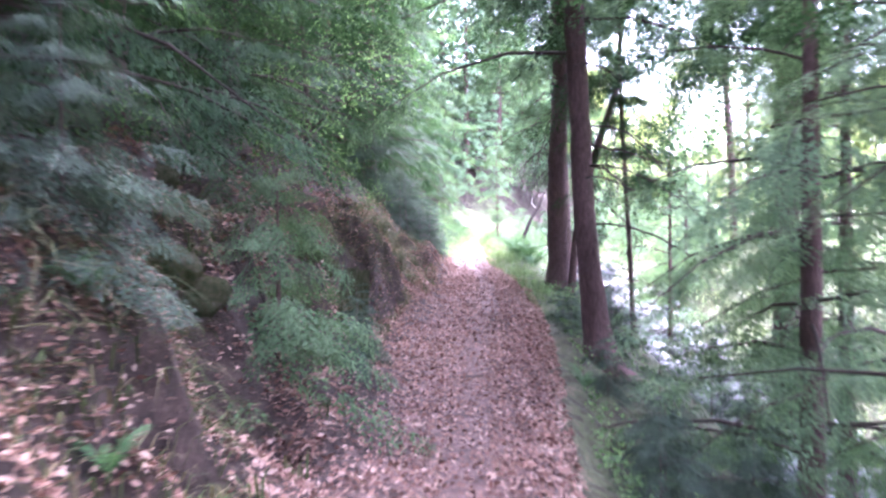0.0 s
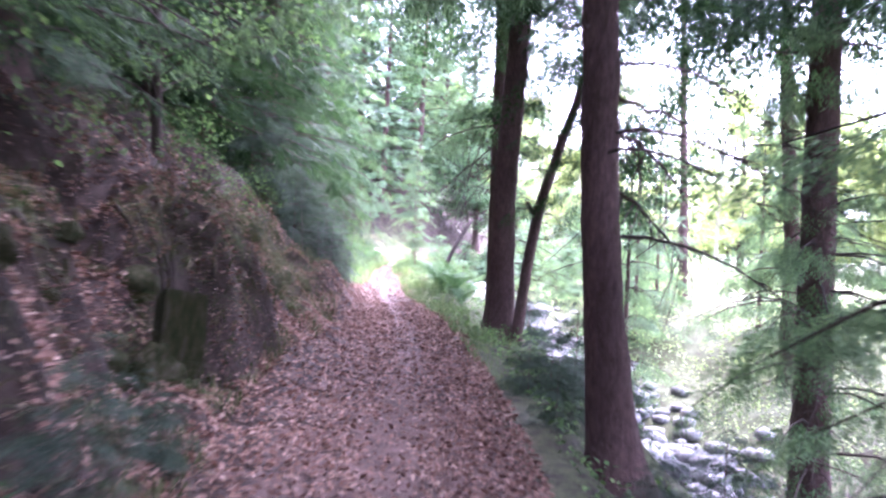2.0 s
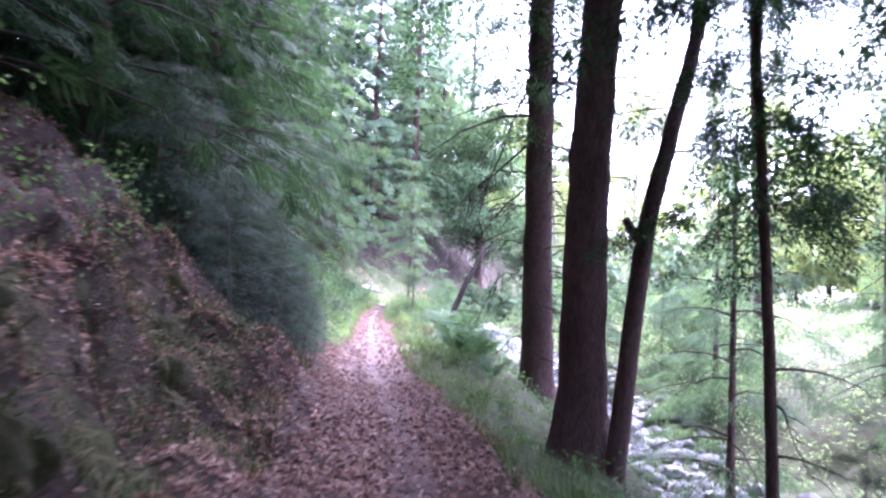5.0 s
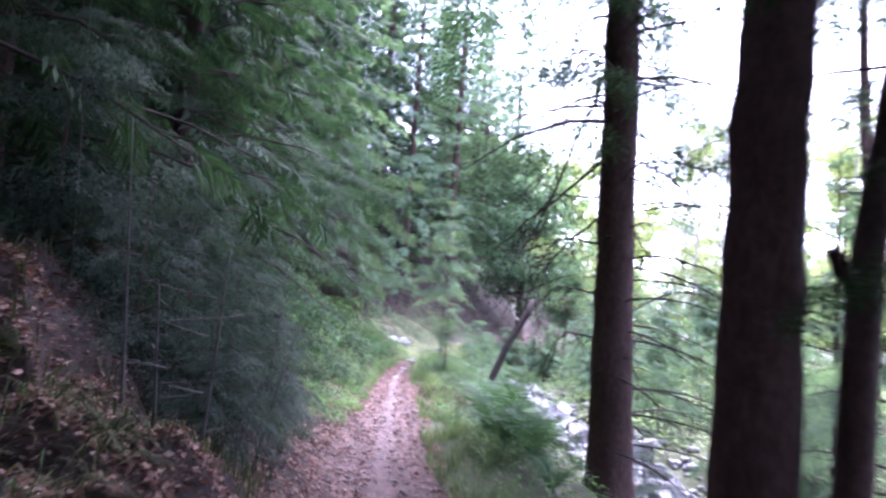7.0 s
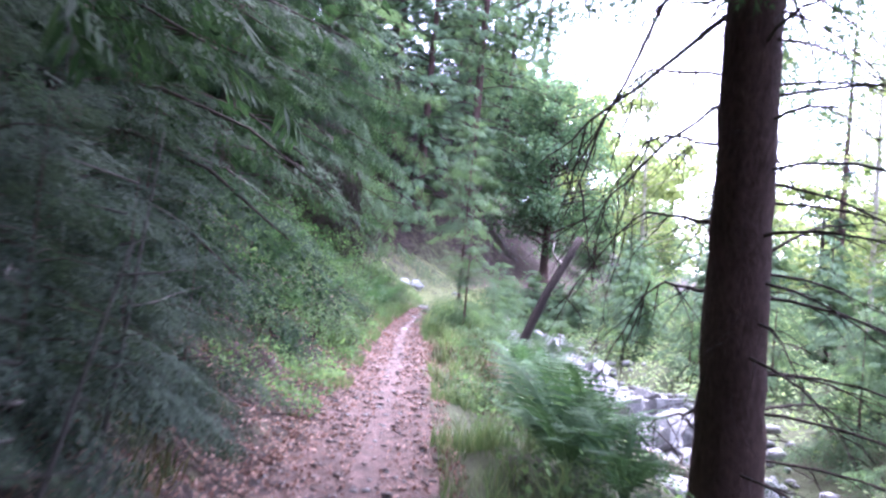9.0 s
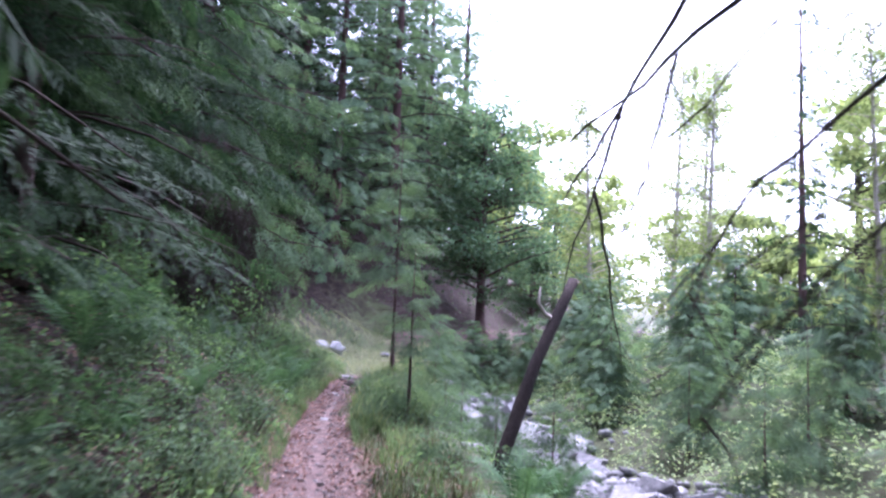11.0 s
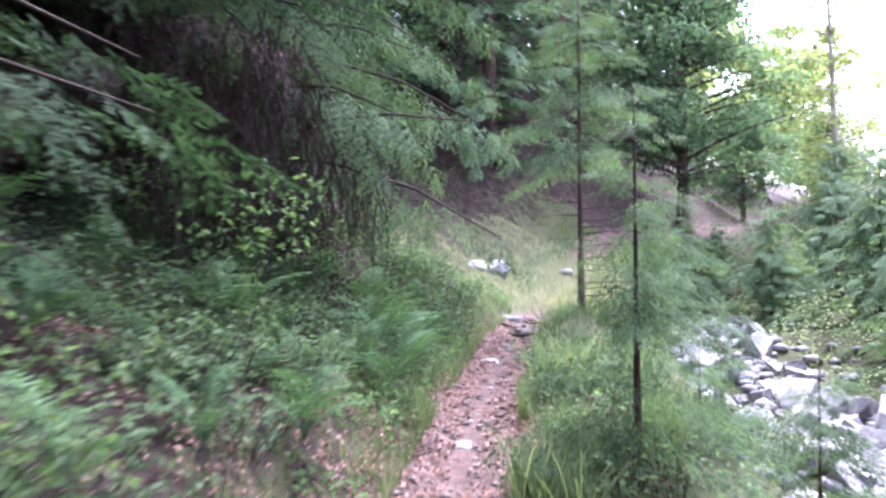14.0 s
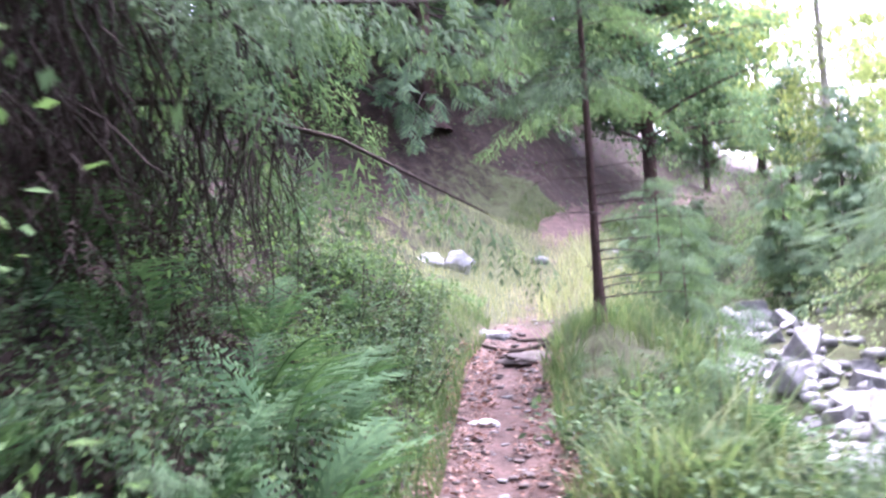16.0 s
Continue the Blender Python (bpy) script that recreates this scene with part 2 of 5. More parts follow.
def land(x, y):
    x, y = np.asarray(x, float), np.asarray(y, float)
    c, w, z0 = trail_x(y), trail_half(y), trail_z(y)
    dl, dr = (c - w) - x, x - (c + w)
    # left bank: a steep cut at first, a softer shoulder further on
    toe = np.interp(y, [-8, 15, 20, 34, 40, 60], [1.05, 1.0, .45, .5, .3, .3])
    slope = np.interp(y, [-8, 15, 22, 36, 44, 80], [.82, .8, .72, .62, .42, .35])
    cut = np.interp(y, [0, 4, 14, 19], [0.4, 1, 1, 0])
    gully = 0.62 * smooth_noise(0 * x, y, 1.25) + 0.42 * smooth_noise(x * 0.4, y, 3.1)
    a = np.clip(dl + cut * np.clip(dl / 0.6, 0, 1) * gully, 0, None)
    left = np.where(a < 0.9, a * toe, 0.9 * toe + (a - 0.9) * slope)
    shelf = 0.75 + np.interp(y, [11.8, 13.8, 17.5, 19], [0, 0.6, 0.6, 0])
    scarp = np.where(a < shelf, a * 0.3, np.where(a < shelf + 0.35, shelf * 0.3 + (a - shelf) * 2.46, shelf * 0.3 + 0.86 + (a - shelf - 0.35) * slope))
    left = left * (1 - cut) + scarp * cut
    left = np.where(left > 9, 9 + (left - 9) * 0.35, left)
    left = np.minimum(left, 22)
    # right: the lip, the fall to the stream, its bed and the far bank
    sx, sz = stream_x(y), stream_z(y) - z0
    run = np.clip(sx - 1.0 - (c + w), 0.5, None)
    b = np.clip(dr, 0, None)
    k = np.clip(b / run, 0, 1)
    steep = np.interp(y, [9, 14], [1, 0])
    fall = sz * ((0.1 * k + 0.9 * k ** 3) * (1 - steep) + (0.75 * k + 0.25 * k * k) * steep)
    far = np.clip(x - (sx + 1.0), 0, None)
    far_up = np.minimum(far, 5) * 0.22 + np.clip(far - 5, 0, 30) * 0.01 + np.clip(far - 28, 0, 90) * 0.2
    right = np.where(dr > 0, fall + far_up, 0)
    rough = np.clip(np.maximum(dl, dr) / 0.5, 0.0, 1)
    bumps = smooth_noise(x, y, 0.45) * 0.5 + smooth_noise(x, y, 1.3) * 0.24 + smooth_noise(x, y, 3.4) * 0.12
    craggy = np.clip((dl - 0.2) / 0.8, 0, 1) * np.interp(y, [16, 22], [1, 0.4])
    bumps = bumps + craggy * (0.7 * np.abs(smooth_noise(x, y, 1.1)) + 0.8 * np.abs(smooth_noise(x + 9, y, 2.4)) + 0.26 * smooth_noise(x, y, 4.7) + 0.14 * smooth_noise(x, y, 8.5) - 0.26)
    dish = -0.05 * np.clip(1 - (np.abs(x - c) / w) ** 2, 0, 1)
    nose = 4.6 * np.exp(-((x - 0.3) / 3.0) ** 2 - ((y - 50.5) / 4.2) ** 2) + 2.4 * np.exp(-((x - 4) / 4) ** 2 - ((y - 56) / 4.5) ** 2)
    return z0 + nose + np.where(dl > 0, left, right) + rough * bumps + dish + smooth_noise(x, y, 5) * 0.03


def gz(x, y):
    return float(land(x, y))


# ---- mesh helpers ----
def mesh_of(name, v, f, mat, smooth=False):
    v, f = np.asarray(v, np.float32), np.asarray(f, np.int32)
    me = bpy.data.meshes.new(name)
    n = f.shape[1]
    me.vertices.add(len(v))
    me.vertices.foreach_set("co", v.ravel())
    me.loops.add(f.size)
    me.loops.foreach_set("vertex_index", f.ravel())
    me.polygons.add(len(f))
    me.polygons.foreach_set("loop_start", np.arange(0, f.size, n, dtype=np.int32))
    me.polygons.foreach_set("loop_total", np.full(len(f), n, np.int32))
    if smooth:
        me.polygons.foreach_set("use_smooth", np.ones(len(f), bool))
    me.update(calc_edges=True)
    me.materials.append(mat)
    return me


def part(name, me, parent, label=""):
    ob = new(name, me)
    ob.parent = parent
    return tagged(ob, label)


def stamp(v, f, mats):
    """Copies of a small mesh by an array of 4 x 4 matrices, joined."""
    mats = np.asarray(mats)
    out = np.einsum("nij,vj->nvi", mats[:, :3, :3], v) + mats[:, None, :3, 3]
    faces = (f[None] + (np.arange(len(mats)) * len(v))[:, None, None]).reshape(-1, f.shape[1])
    return out.reshape(-1, 3), faces


def join(items):
    vs, fs, n = [], [], 0
    for v, f in items:
        vs.append(v)
        fs.append(f + n)
        n += len(v)
    return np.concatenate(vs), np.concatenate(fs)


def turn(azimuth, pitch, roll, size, at):
    """Arrays of poses: roll about own x, then pitch up, then azimuth about z; scaled and moved."""
    azimuth, pitch, roll, size = np.broadcast_arrays(azimuth, pitch, roll, size)
    ca, sa, cp, sp, cr, sr = np.cos(azimuth), np.sin(azimuth), np.cos(pitch), np.sin(pitch), np.cos(roll), np.sin(roll)
    m = np.zeros((len(ca), 4, 4))
    x = np.stack([ca * cp, sa * cp, sp], -1)
    y0 = np.stack([-sa, ca, np.zeros_like(ca)], -1)
    z0 = np.cross(x, y0)
    m[:, :3, 0] = x
    m[:, :3, 1] = y0 * cr[:, None] + z0 * sr[:, None]
    m[:, :3, 2] = -y0 * sr[:, None] + z0 * cr[:, None]
    m[:, :3, :3] *= size[:, None, None]
    m[:, :3, 3] = at
    m[:, 3, 3] = 1
    return m


def tube(points, radii, sides=8, rough=0.0, seed=0):
    """A tapered, slightly uneven tube of quads through points."""
    p, r = np.asarray(points, float), np.asarray(radii, float)
    g = np.random.default_rng(seed)
    d = np.gradient(p, axis=0)
    d /= np.linalg.norm(d, axis=1)[:, None]
    way = p[-1] - p[0]
    ref = np.array([[1.0, 0, 0]]) if abs(way[2]) > 0.6 * np.linalg.norm(way) else np.array([[0, 0, 1.0]])
    u = np.cross(ref, d)
    u /= np.linalg.norm(u, axis=1)[:, None]
    w = np.cross(d, u)
    a = np.linspace(0, 2 * math.pi, sides, endpoint=False)
    ring = np.cos(a)[None, :, None] * u[:, None] + np.sin(a)[None, :, None] * w[:, None]
    rr = r[:, None] * (1 + rough * g.normal(size=(len(p), sides)))
    v = (p[:, None] + ring * rr[:, :, None]).reshape(-1, 3)
    i = np.arange(len(p) - 1)[:, None] * sides
    j = np.arange(sides)[None]
    k = (j + 1) % sides
    f = np.stack([i + j, i + k, i + sides + k, i + sides + j], -1).reshape(-1, 4)
    cap = len(v)
    v = np.concatenate([v, p[-1:]])
    last = (len(p) - 1) * sides
    f = np.concatenate([f, np.stack([last + j[0], last + k[0], np.full(sides, cap), np.full(sides, cap)], -1)])
    return v, f


def tris(f):
    """Quads to triangles."""
    return np.concatenate([f[:, [0, 1, 2]], f[:, [0, 2, 3]]])


# ---- ground: one sheet to the horizon ----
def spread_line(a, b, step, out, growth=1.22):
    core = list(np.arange(a, b, step))
    lo, hi, s = [a], [core[-1]], step
    while hi[-1] < out:
        s *= growth
        hi.append(hi[-1] + s)
    s = step
    while lo[-1] > -out:
        s *= growth
        lo.append(lo[-1] - s)
    return np.array(lo[:0:-1] + core + hi[1:])


def build_ground():
    xs, ys = spread_line(-5.5, 8, 0.09, 600), spread_line(-5, 50, 0.14, 600)
    X, Y = np.meshgrid(xs, ys, indexing="ij")
    Z = land(X, Y)
    v = np.stack([X, Y, Z], -1).reshape(-1, 3)
    nx, ny = len(xs), len(ys)
    i = (np.arange(nx - 1)[:, None] * ny + np.arange(ny - 1)[None]).ravel()
    f = np.stack([i, i + ny, i + ny + 1, i + 1], -1)
    me = mesh_of("ground", v, f, M_GROUND, True)
    c, w = trail_x(Y), trail_half(Y)
    fade = np.interp(Y, [-10, 36.5, 37.5, 43, 44, 50, 54], [1, 1, .45, .4, .9, .9, 0])
    trail = np.clip(1.25 - np.abs(X - c) / w * 0.7, 0, 1) * fade
    grassy = np.interp(Y, [-10, 14, 18, 60], [0.15, 0.3, 0.75, .85]) * np.where(X < c, np.clip(1.1 - (c - w - X) / 3.0, 0.15, 1) * np.interp(Y, [16, 33, 37], [0.45, 0.5, 1]), 1)
    grassy = np.where(Y > 46, 0.25, grassy)
    grassy = np.where(X > c + w, np.maximum(grassy, 0.6), grassy)
    for name, arr in (("trail", trail), ("grassy", grassy)):
        at = me.attributes.new(name, "FLOAT", "POINT")
        at.data.foreach_set("value", arr.ravel().astype(np.float32))
    tagged(new("ground", me), "forest hillside with a trodden earth trail, leaf litter and a stream hollow", "ground", kind="structure")


build_ground()


# ---- spruce ----
def needle_spray(g, twigs, needles):
    """A flat spray 1 long: a main twig and side twigs, each fringed with needle tufts."""
    tri = []

    def twig(o, ang, L, lift):
        d = np.array([math.cos(ang), math.sin(ang), lift])
        side = np.array([-math.sin(ang), math.cos(ang), 0])
        for k in range(needles):
            s = (k + 0.5) / needles
            base = o + d * L * s
            h = d * L / needles * 0.3
            for sg in (-1, 1):
                tip = base + d * L * (0.18 + 0.1 * g.random()) + side * sg * (0.085 + 0.03 * g.random()) * (1.1 - 0.5 * s) + np.array([0, 0, g.normal() * 0.02])
                tri.append([base - h * 0.8, base + h * 0.8, tip])
        tri.append([o + d * L * 0.9, o + d * L * 0.9 + side * 0.05, o + d * (L + 0.06)])

    twig(np.zeros(3), 0, 1.0, -0.12)
    for k in range(twigs):
        s = 0.12 + 0.75 * k / twigs
        twig(np.array([s, 0, -0.12 * s]), (1 if k % 2 else -1) * (0.75 + 0.2 * g.random()), 0.52 * (1.1 - s) + 0.12, -0.2 - 0.15 * g.random())
    v = np.array(tri).reshape(-1, 3)
    return v, np.arange(len(v)).reshape(-1, 3)


def kite_spray(g, twigs):
    """The same spray for trees that stay further off: every twig a slim leaf-shaped pair of triangles."""
    tri = []

    def twig(o, ang, L, lift):
        d = np.array([math.cos(ang), math.sin(ang), lift])
        side = np.array([-math.sin(ang), math.cos(ang), 0.15 * g.normal()])
        a, m1, m2, e = o, o + d * L * 0.4 + side * 0.05, o + d * L * 0.45 - side * 0.05, o + d * L * 1.08
        tri.append([a, m1, e])
        tri.append([a, e, m2])

    twig(np.zeros(3), 0, 1.0, -0.12)
    for k in range(twigs):
        s = 0.1 + 0.8 * k / twigs
        twig(np.array([s, 0, -0.12 * s]), (1 if k % 2 else -1) * (0.7 + 0.25 * g.random()), 0.5 * (1.1 - s) + 0.14, -0.25 - 0.2 * g.random())
    v = np.array(tri).reshape(-1, 3)
    return v, np.arange(len(v)).reshape(-1, 3)


def bough(seed, fine, length, droop, sprays, hang=0.0):
    """A spruce bough along x, scaled to unit length, with sprays of true size on side shoots; hang lets them droop."""
    g = np.random.default_rng(seed)
    kinds = [needle_spray(g, 6, 4) if fine else kite_spray(g, 10) for _ in range(2)]
    out = []
    for kind in range(2):
        n = sprays // 2
        s = np.linspace(0.12, 1.0, n) ** 0.9
        side = np.where(np.arange(n) % 2 == 0, 1, -1) * (1 if kind else -1)
        lat = side * g.random(n) * 0.22 * (1.15 - s) * min(length, 2.2)
        at = np.stack([s * length, lat, (0.16 * s - droop * s * s) * length - 0.3 * np.abs(lat)], -1)
        size = (0.36 + 0.14 * g.random(n)) * min(1.0, 0.45 + 0.35 * length) * (1.1 - 0.35 * s)
        m = turn(side * (0.25 + 0.75 * g.random(n)) * (1.2 - s), -0.3 - 0.6 * g.random(n) - hang * (0.4 + 0.6 * g.random(n)), g.normal(size=n) * 0.4, size, at)
        out.append(stamp(*kinds[kind], m))
    v, f = join(out)
    return v / length, f


DROOPS = (0.3, 0.4, 0.52)
FINE = {k: [bough(k * 5 + j, True, L, DROOPS[j], n) for j in range(3)] for k, L, n in ((0, 0.6, 8), (1, 1.3, 16), (2, 2.4, 22))}
FAR = {k: [bough(40 + k * 5 + j, False, L, DROOPS[j], n) for j in range(3)] for k, L, n in ((0, 0.6, 6), (1, 1.3, 9), (2, 2.4, 12))}
CURTAIN = {k: [bough(80 + k * 5 + j, True, L, DROOPS[j], n, 0.75) for j in range(3)] for k, L, n in ((0, 0.6, 8), (1, 1.3, 18), (2, 2.4, 28))}


def spruce_crown(seed, height, base, reach, fine_below, step=0.34, per=5, thin=0.0, stub=0.25, near=None, until=99.0):
    """Needle mass and limb wood of a spruce that stands at the origin."""
    near = near or FINE
    g = np.random.default_rng(seed)
    needles, wood = [], []
    sets = {}
    z = base
    while z < min(height - 0.15, until):
        h = (z - base) / (height - base)
        for k in range(per):
            if g.random() < thin:
                continue
            L = reach * ((1 - h) ** 0.75) * (0.75 + 0.4 * g.random()) + stub * min(1, reach)
            az = 2 * math.pi * (k + g.random()) / per + z * 2
            pitch = 0.3 * h + 0.12 * g.normal() - 0.05
            key = (z < fine_below, int(g.integers(3)), 0 if L < 0.85 else 1 if L < 1.75 else 2)
            at = (0, 0, z + 0.1 * g.normal())
            sets.setdefault(key, []).append((az, pitch, g.normal() * 0.15, L, at))
            if L > 0.5 and z < 9:
                s = np.linspace(0, 0.9, 4)
                dr = DROOPS[key[1]]
                pts = np.stack([s, 0 * s, 0.16 * s - dr * s * s], -1)
                m = turn(np.array([az]), np.array([pitch]), np.zeros(1), np.array([L]), np.array([at]))[0]
                wood.append(tube(pts @ m[:3, :3].T + m[:3, 3], np.array([0.014, 0.011, 0.007, 0.003]) * (0.5 + 0.5 * L) * min(1, reach / 1.6), 4))
        z += step * (0.8 + 0.4 * g.random()) * (1 - 0.35 * h)
    for (fine, kind, size), rows in sets.items():
        a = [np.array(c) for c in zip(*rows)]
        needles.append(stamp(*(near if fine else FAR)[size][kind], turn(a[0], a[1], a[2], a[3], a[4])))
    return join(needles), (join(wood) if wood else None)


def trunk_mesh(name, points, radii, mat=None, sides=14, flare=True, seed=1):
    p = np.array(points, float)
    n = max(12, int(abs(p[-1, 2] - p[0, 2]) / 0.22))
    t = (p[:, 2] - p[0, 2]) / (p[-1, 2] - p[0, 2])
    s = np.linspace(0, 1, n) ** 1.15
    q = np.stack([np.interp(s, t, p[:, k]) for k in range(3)], -1)
    r = np.interp(s, t, radii)
    if flare:
        r = r * (1 + 0.55 * np.exp(-(q[:, 2] - q[0, 2] - 0.25) / 0.22))
    q[:, :2] += np.random.default_rng(seed).normal(size=(n, 2)) * radii[0] * 0.025
    v, f = tube(q, r, sides, 0.028, seed)
    return mesh_of(name, v, f, mat or M_BARK, True)


def spruce(name, label, category, x, y, seed, height, radius, base, reach, fine_below=0, needles=None, group="", lean=(0, 0), **more):
    thing = new(name)
    thing.location = (x, y, gz(x, y) - 0.12)
    tagged(thing, label, category, group)
    top = (lean[0] * height, lean[1] * height, height)
    part("trunk", trunk_mesh("trunk", [(0, 0, -0.1), top], [radius, radius * 0.12], seed=seed, sides=12 if radius > 0.06 else 7), thing)
    nd, wd = spruce_crown(seed, height, base, reach, fine_below, **more)
    part("crown", mesh_of("crown", *nd, needles or M_NEEDLE), thing, "drooping needle boughs")
    if wd and len(wd[0]) > 400:
        part("limb_wood", mesh_of("limb_wood", *wd, M_TWIG), thing, "thin brown limbs")
    return thing


def again(ob, x, y, rz, s=1.0, dz=-0.12):
    c = copy_thing(ob, Matrix.Translation((x, y, gz(x, y) + dz)) @ Matrix.Rotation(rz, 4, "Z"))
    c.scale = (s, s, s)
    return c


# ---- the standing spruces by the trail, right side ----
def bare_branch(g, L, droop, twigs, radius=0.017):
    """A dead spruce branch along x with drooping side twigs, as one mesh (v, f)."""
    s = np.linspace(0, 1, 7)
    pts = np.stack([L * s, 0.06 * L * np.sin(s * 5 + g.random() * 6), 0.12 * L * s - droop * L * s * s], -1)
    out = [tube(pts, radius * (1.05 - 0.95 * s), 5)]
    for k in range(twigs):
        a = 0.2 + 0.75 * (k + g.random()) / twigs
        o = np.array([np.interp(a, s, pts[:, c]) for c in range(3)])
        t = np.linspace(0, 1, 4)
        l = L * (0.2 + 0.25 * g.random()) * (1.1 - 0.5 * a)
        sg = 1 if k % 2 else -1
        q = o + np.stack([l * 0.6 * t, sg * l * 0.6 * t, -l * (0.25 + 0.6 * g.random()) * t * t], -1)
        out.append(tube(q, radius * 0.42 * (1.05 - 0.9 * t), 3))
    return join(out)


def standing_spruce(x, y, seed, path, radii, label, branches, crown_base, height, reach, low=0.8, high=6.5, length=1.5, fine=0, sparse=None):
    """A tall spruce with a bare lower trunk, dead branches and a high crown. path: points of the trunk above its foot."""
    g = np.random.default_rng(seed)
    thing = new("spruce_tree")
    thing.location = (x, y, gz(x, y) - 0.1)
    tagged(thing, label, "tree", "tall spruces below the trail")
    part("trunk", trunk_mesh("trunk", path, radii, sides=20, seed=seed), thing)
    zs = np.array([p[2] for p in path])
    for k in range(branches):
        z = low + (high - low) * (k + g.random()) / branches
        o = [np.interp(z, zs, [p[c] for p in path]) for c in range(2)]
        b = part("branch", mesh_of("branch", *bare_branch(g, length * (0.5 + 0.7 * g.random()), 0.3 + 0.4 * g.random(), 10, 0.014), M_TWIG), thing, "dead drooping branch")
        side = g.random() * 6.28
        b.matrix_basis = Matrix.Translation((o[0], o[1], z)) @ Matrix.Rotation(side, 4, "Z") @ Matrix.Scale(0.35 if math.cos(side) < -0.1 and x < 4 else 1, 4) @ Matrix.Rotation(-0.15 * g.normal(), 4, "Y")
    # on the tall trees the crown sits above view, widened for shade
    nd, wd = spruce_crown(seed, height, crown_base, reach, max(fine, crown_base + 2), 0.5, 7)
    nd[0][:, :2] += np.array([np.interp(nd[0][:, 2], zs, [p[c] for p in path]) for c in range(2)]).T
    part("crown", mesh_of("crown", *nd, M_NEEDLE), thing, "high needle crown")
    if sparse:
        z0, long, gaps = sparse
        nd, wd = spruce_crown(seed + 300, crown_base * 2.2, z0, long, 99, 0.42, 5, gaps, 0.3, CURTAIN, crown_base)
        for v in (nd[0], wd[0]):
            v[:, :2] += np.array([np.interp(v[:, 2], zs, [p[c] for p in path]) for c in range(2)]).T
        # lower boughs coloured lighter than the crown to imitate sky light
        part("lower_crown", mesh_of("lower_crown", *nd, M_FRESH_LIT if x > 5 or y < 12 else M_MID), thing, "sparse hanging needle boughs")
        part("limb_wood", mesh_of("limb_wood", *wd, M_TWIG), thing, "thin brown limbs")
    return thing


tree_a = standing_spruce(3.2, 21.7, 21, [(0.08, 0.06, -0.2), (0, 0, 2.6), (-0.1, -0.1, 7), (-0.1, 0, 22)], [0.27, 0.215, 0.19, 0.03], "tall spruce with bare reddish-brown trunk and many dead branches", 112, 8.0, 22, 4.4, 0.5, 8.2, 2.3, sparse=(4.6, 1.9, 0.55))
tree_b = standing_spruce(2.44, 16.05, 22, [(0.0, 0.05, -0.2), (-0.06, -0.15, 2.2), (0.08, -0.1, 5), (0.2, 0, 22)], [0.235, 0.18, 0.165, 0.03], "tall dark spruce trunk with a swollen foot beside the trail", 12, 7.6, 22, 4.4, 3.2, 7.0, 1.1, sparse=(4.4, 1.3, 0.6))
tree_f = standing_spruce(1.9, 8.35, 23, [(0.13, 0, -0.2), (-0.02, 0, 1.2), (-0.08, 0, 1.9), (-0.17, 0, 4), (-0.25, 0, 21)], [0.17, 0.132, 0.126, 0.118, 0.03], "slender spruce trunk with a knotted foot beside the leafy trail", 16, 6.4, 21, 4.4, 1.3, 6.5, 2.0, sparse=(3.5, 2.1, 0.5))
tree_g = standing_spruce(6.2, 13.5, 24, [(0, 0, -0.2), (0, 0, 3), (0, 0, 7), (0.1, 0, 22)], [0.28, 0.23, 0.2, 0.03], "thick spruce trunk down the slope near the stream", 26, 7.4, 22, 4.6, 1.0, 7, 2.2, sparse=(1.2, 2.0, 0.6))
tree_h = standing_spruce(9.5, 20.5, 25, [(0, 0, -0.2), (0, 0, 3), (-0.3, 0, 7), (-0.5, 0, 16)], [0.2, 0.16, 0.14, 0.03], "spruce with a straight trunk beyond the stream", 16, 9.0, 20, 3.6, 1.5, 8.5, 1.5, sparse=(1.5, 1.8, 0.6))
tree_e = standing_spruce(10.0, 28.0, 26, [(0, 0, -0.2), (-0.1, 0, 3), (-0.3, 0, 7), (-0.5, 0, 14)], [0.15, 0.12, 0.1, 0.03], "thin spruce with a straight trunk beyond the stream", 16, 9.0, 17, 2.6, 1.2, 8, 1.4)
tree_d = standing_spruce(3.75, 15.3, 27, [(0.1, 0, -0.2), (0.0, 0, 2.2), (-0.12, 0.05, 4.5), (-0.2, 0.1, 9)], [0.055, 0.046, 0.04, 0.015], "thin dark spruce pole with sparse dead twigs on the slope", 16, 3.3, 9, 1.0, 1.0, 4.5, 0.9, 9)


# added spruces, trunks out of view, whose crowns shade trail and bank
for k, (x, y) in enumerate(((6.0, 0.8), (7.0, 5.2), (9.0, 9.4), (7.2, -4.0), (11.5, 13.0), (3.9, -1.0))):
    standing_spruce(x, y, 34 + k, [(0, 0, -0.2), (0.05, 0, 3), (0, 0.1, 8), (0.1, 0, 21)], [0.22, 0.18, 0.15, 0.03], "mostly unseen tall spruce added on the slope to shade the trail", 6, 6.6, 20, 4.2 if x < 6.5 else 3.0, 2.0, 6, 1.5, sparse=(1.4, 2.2, 0.45) if k < 3 else None)


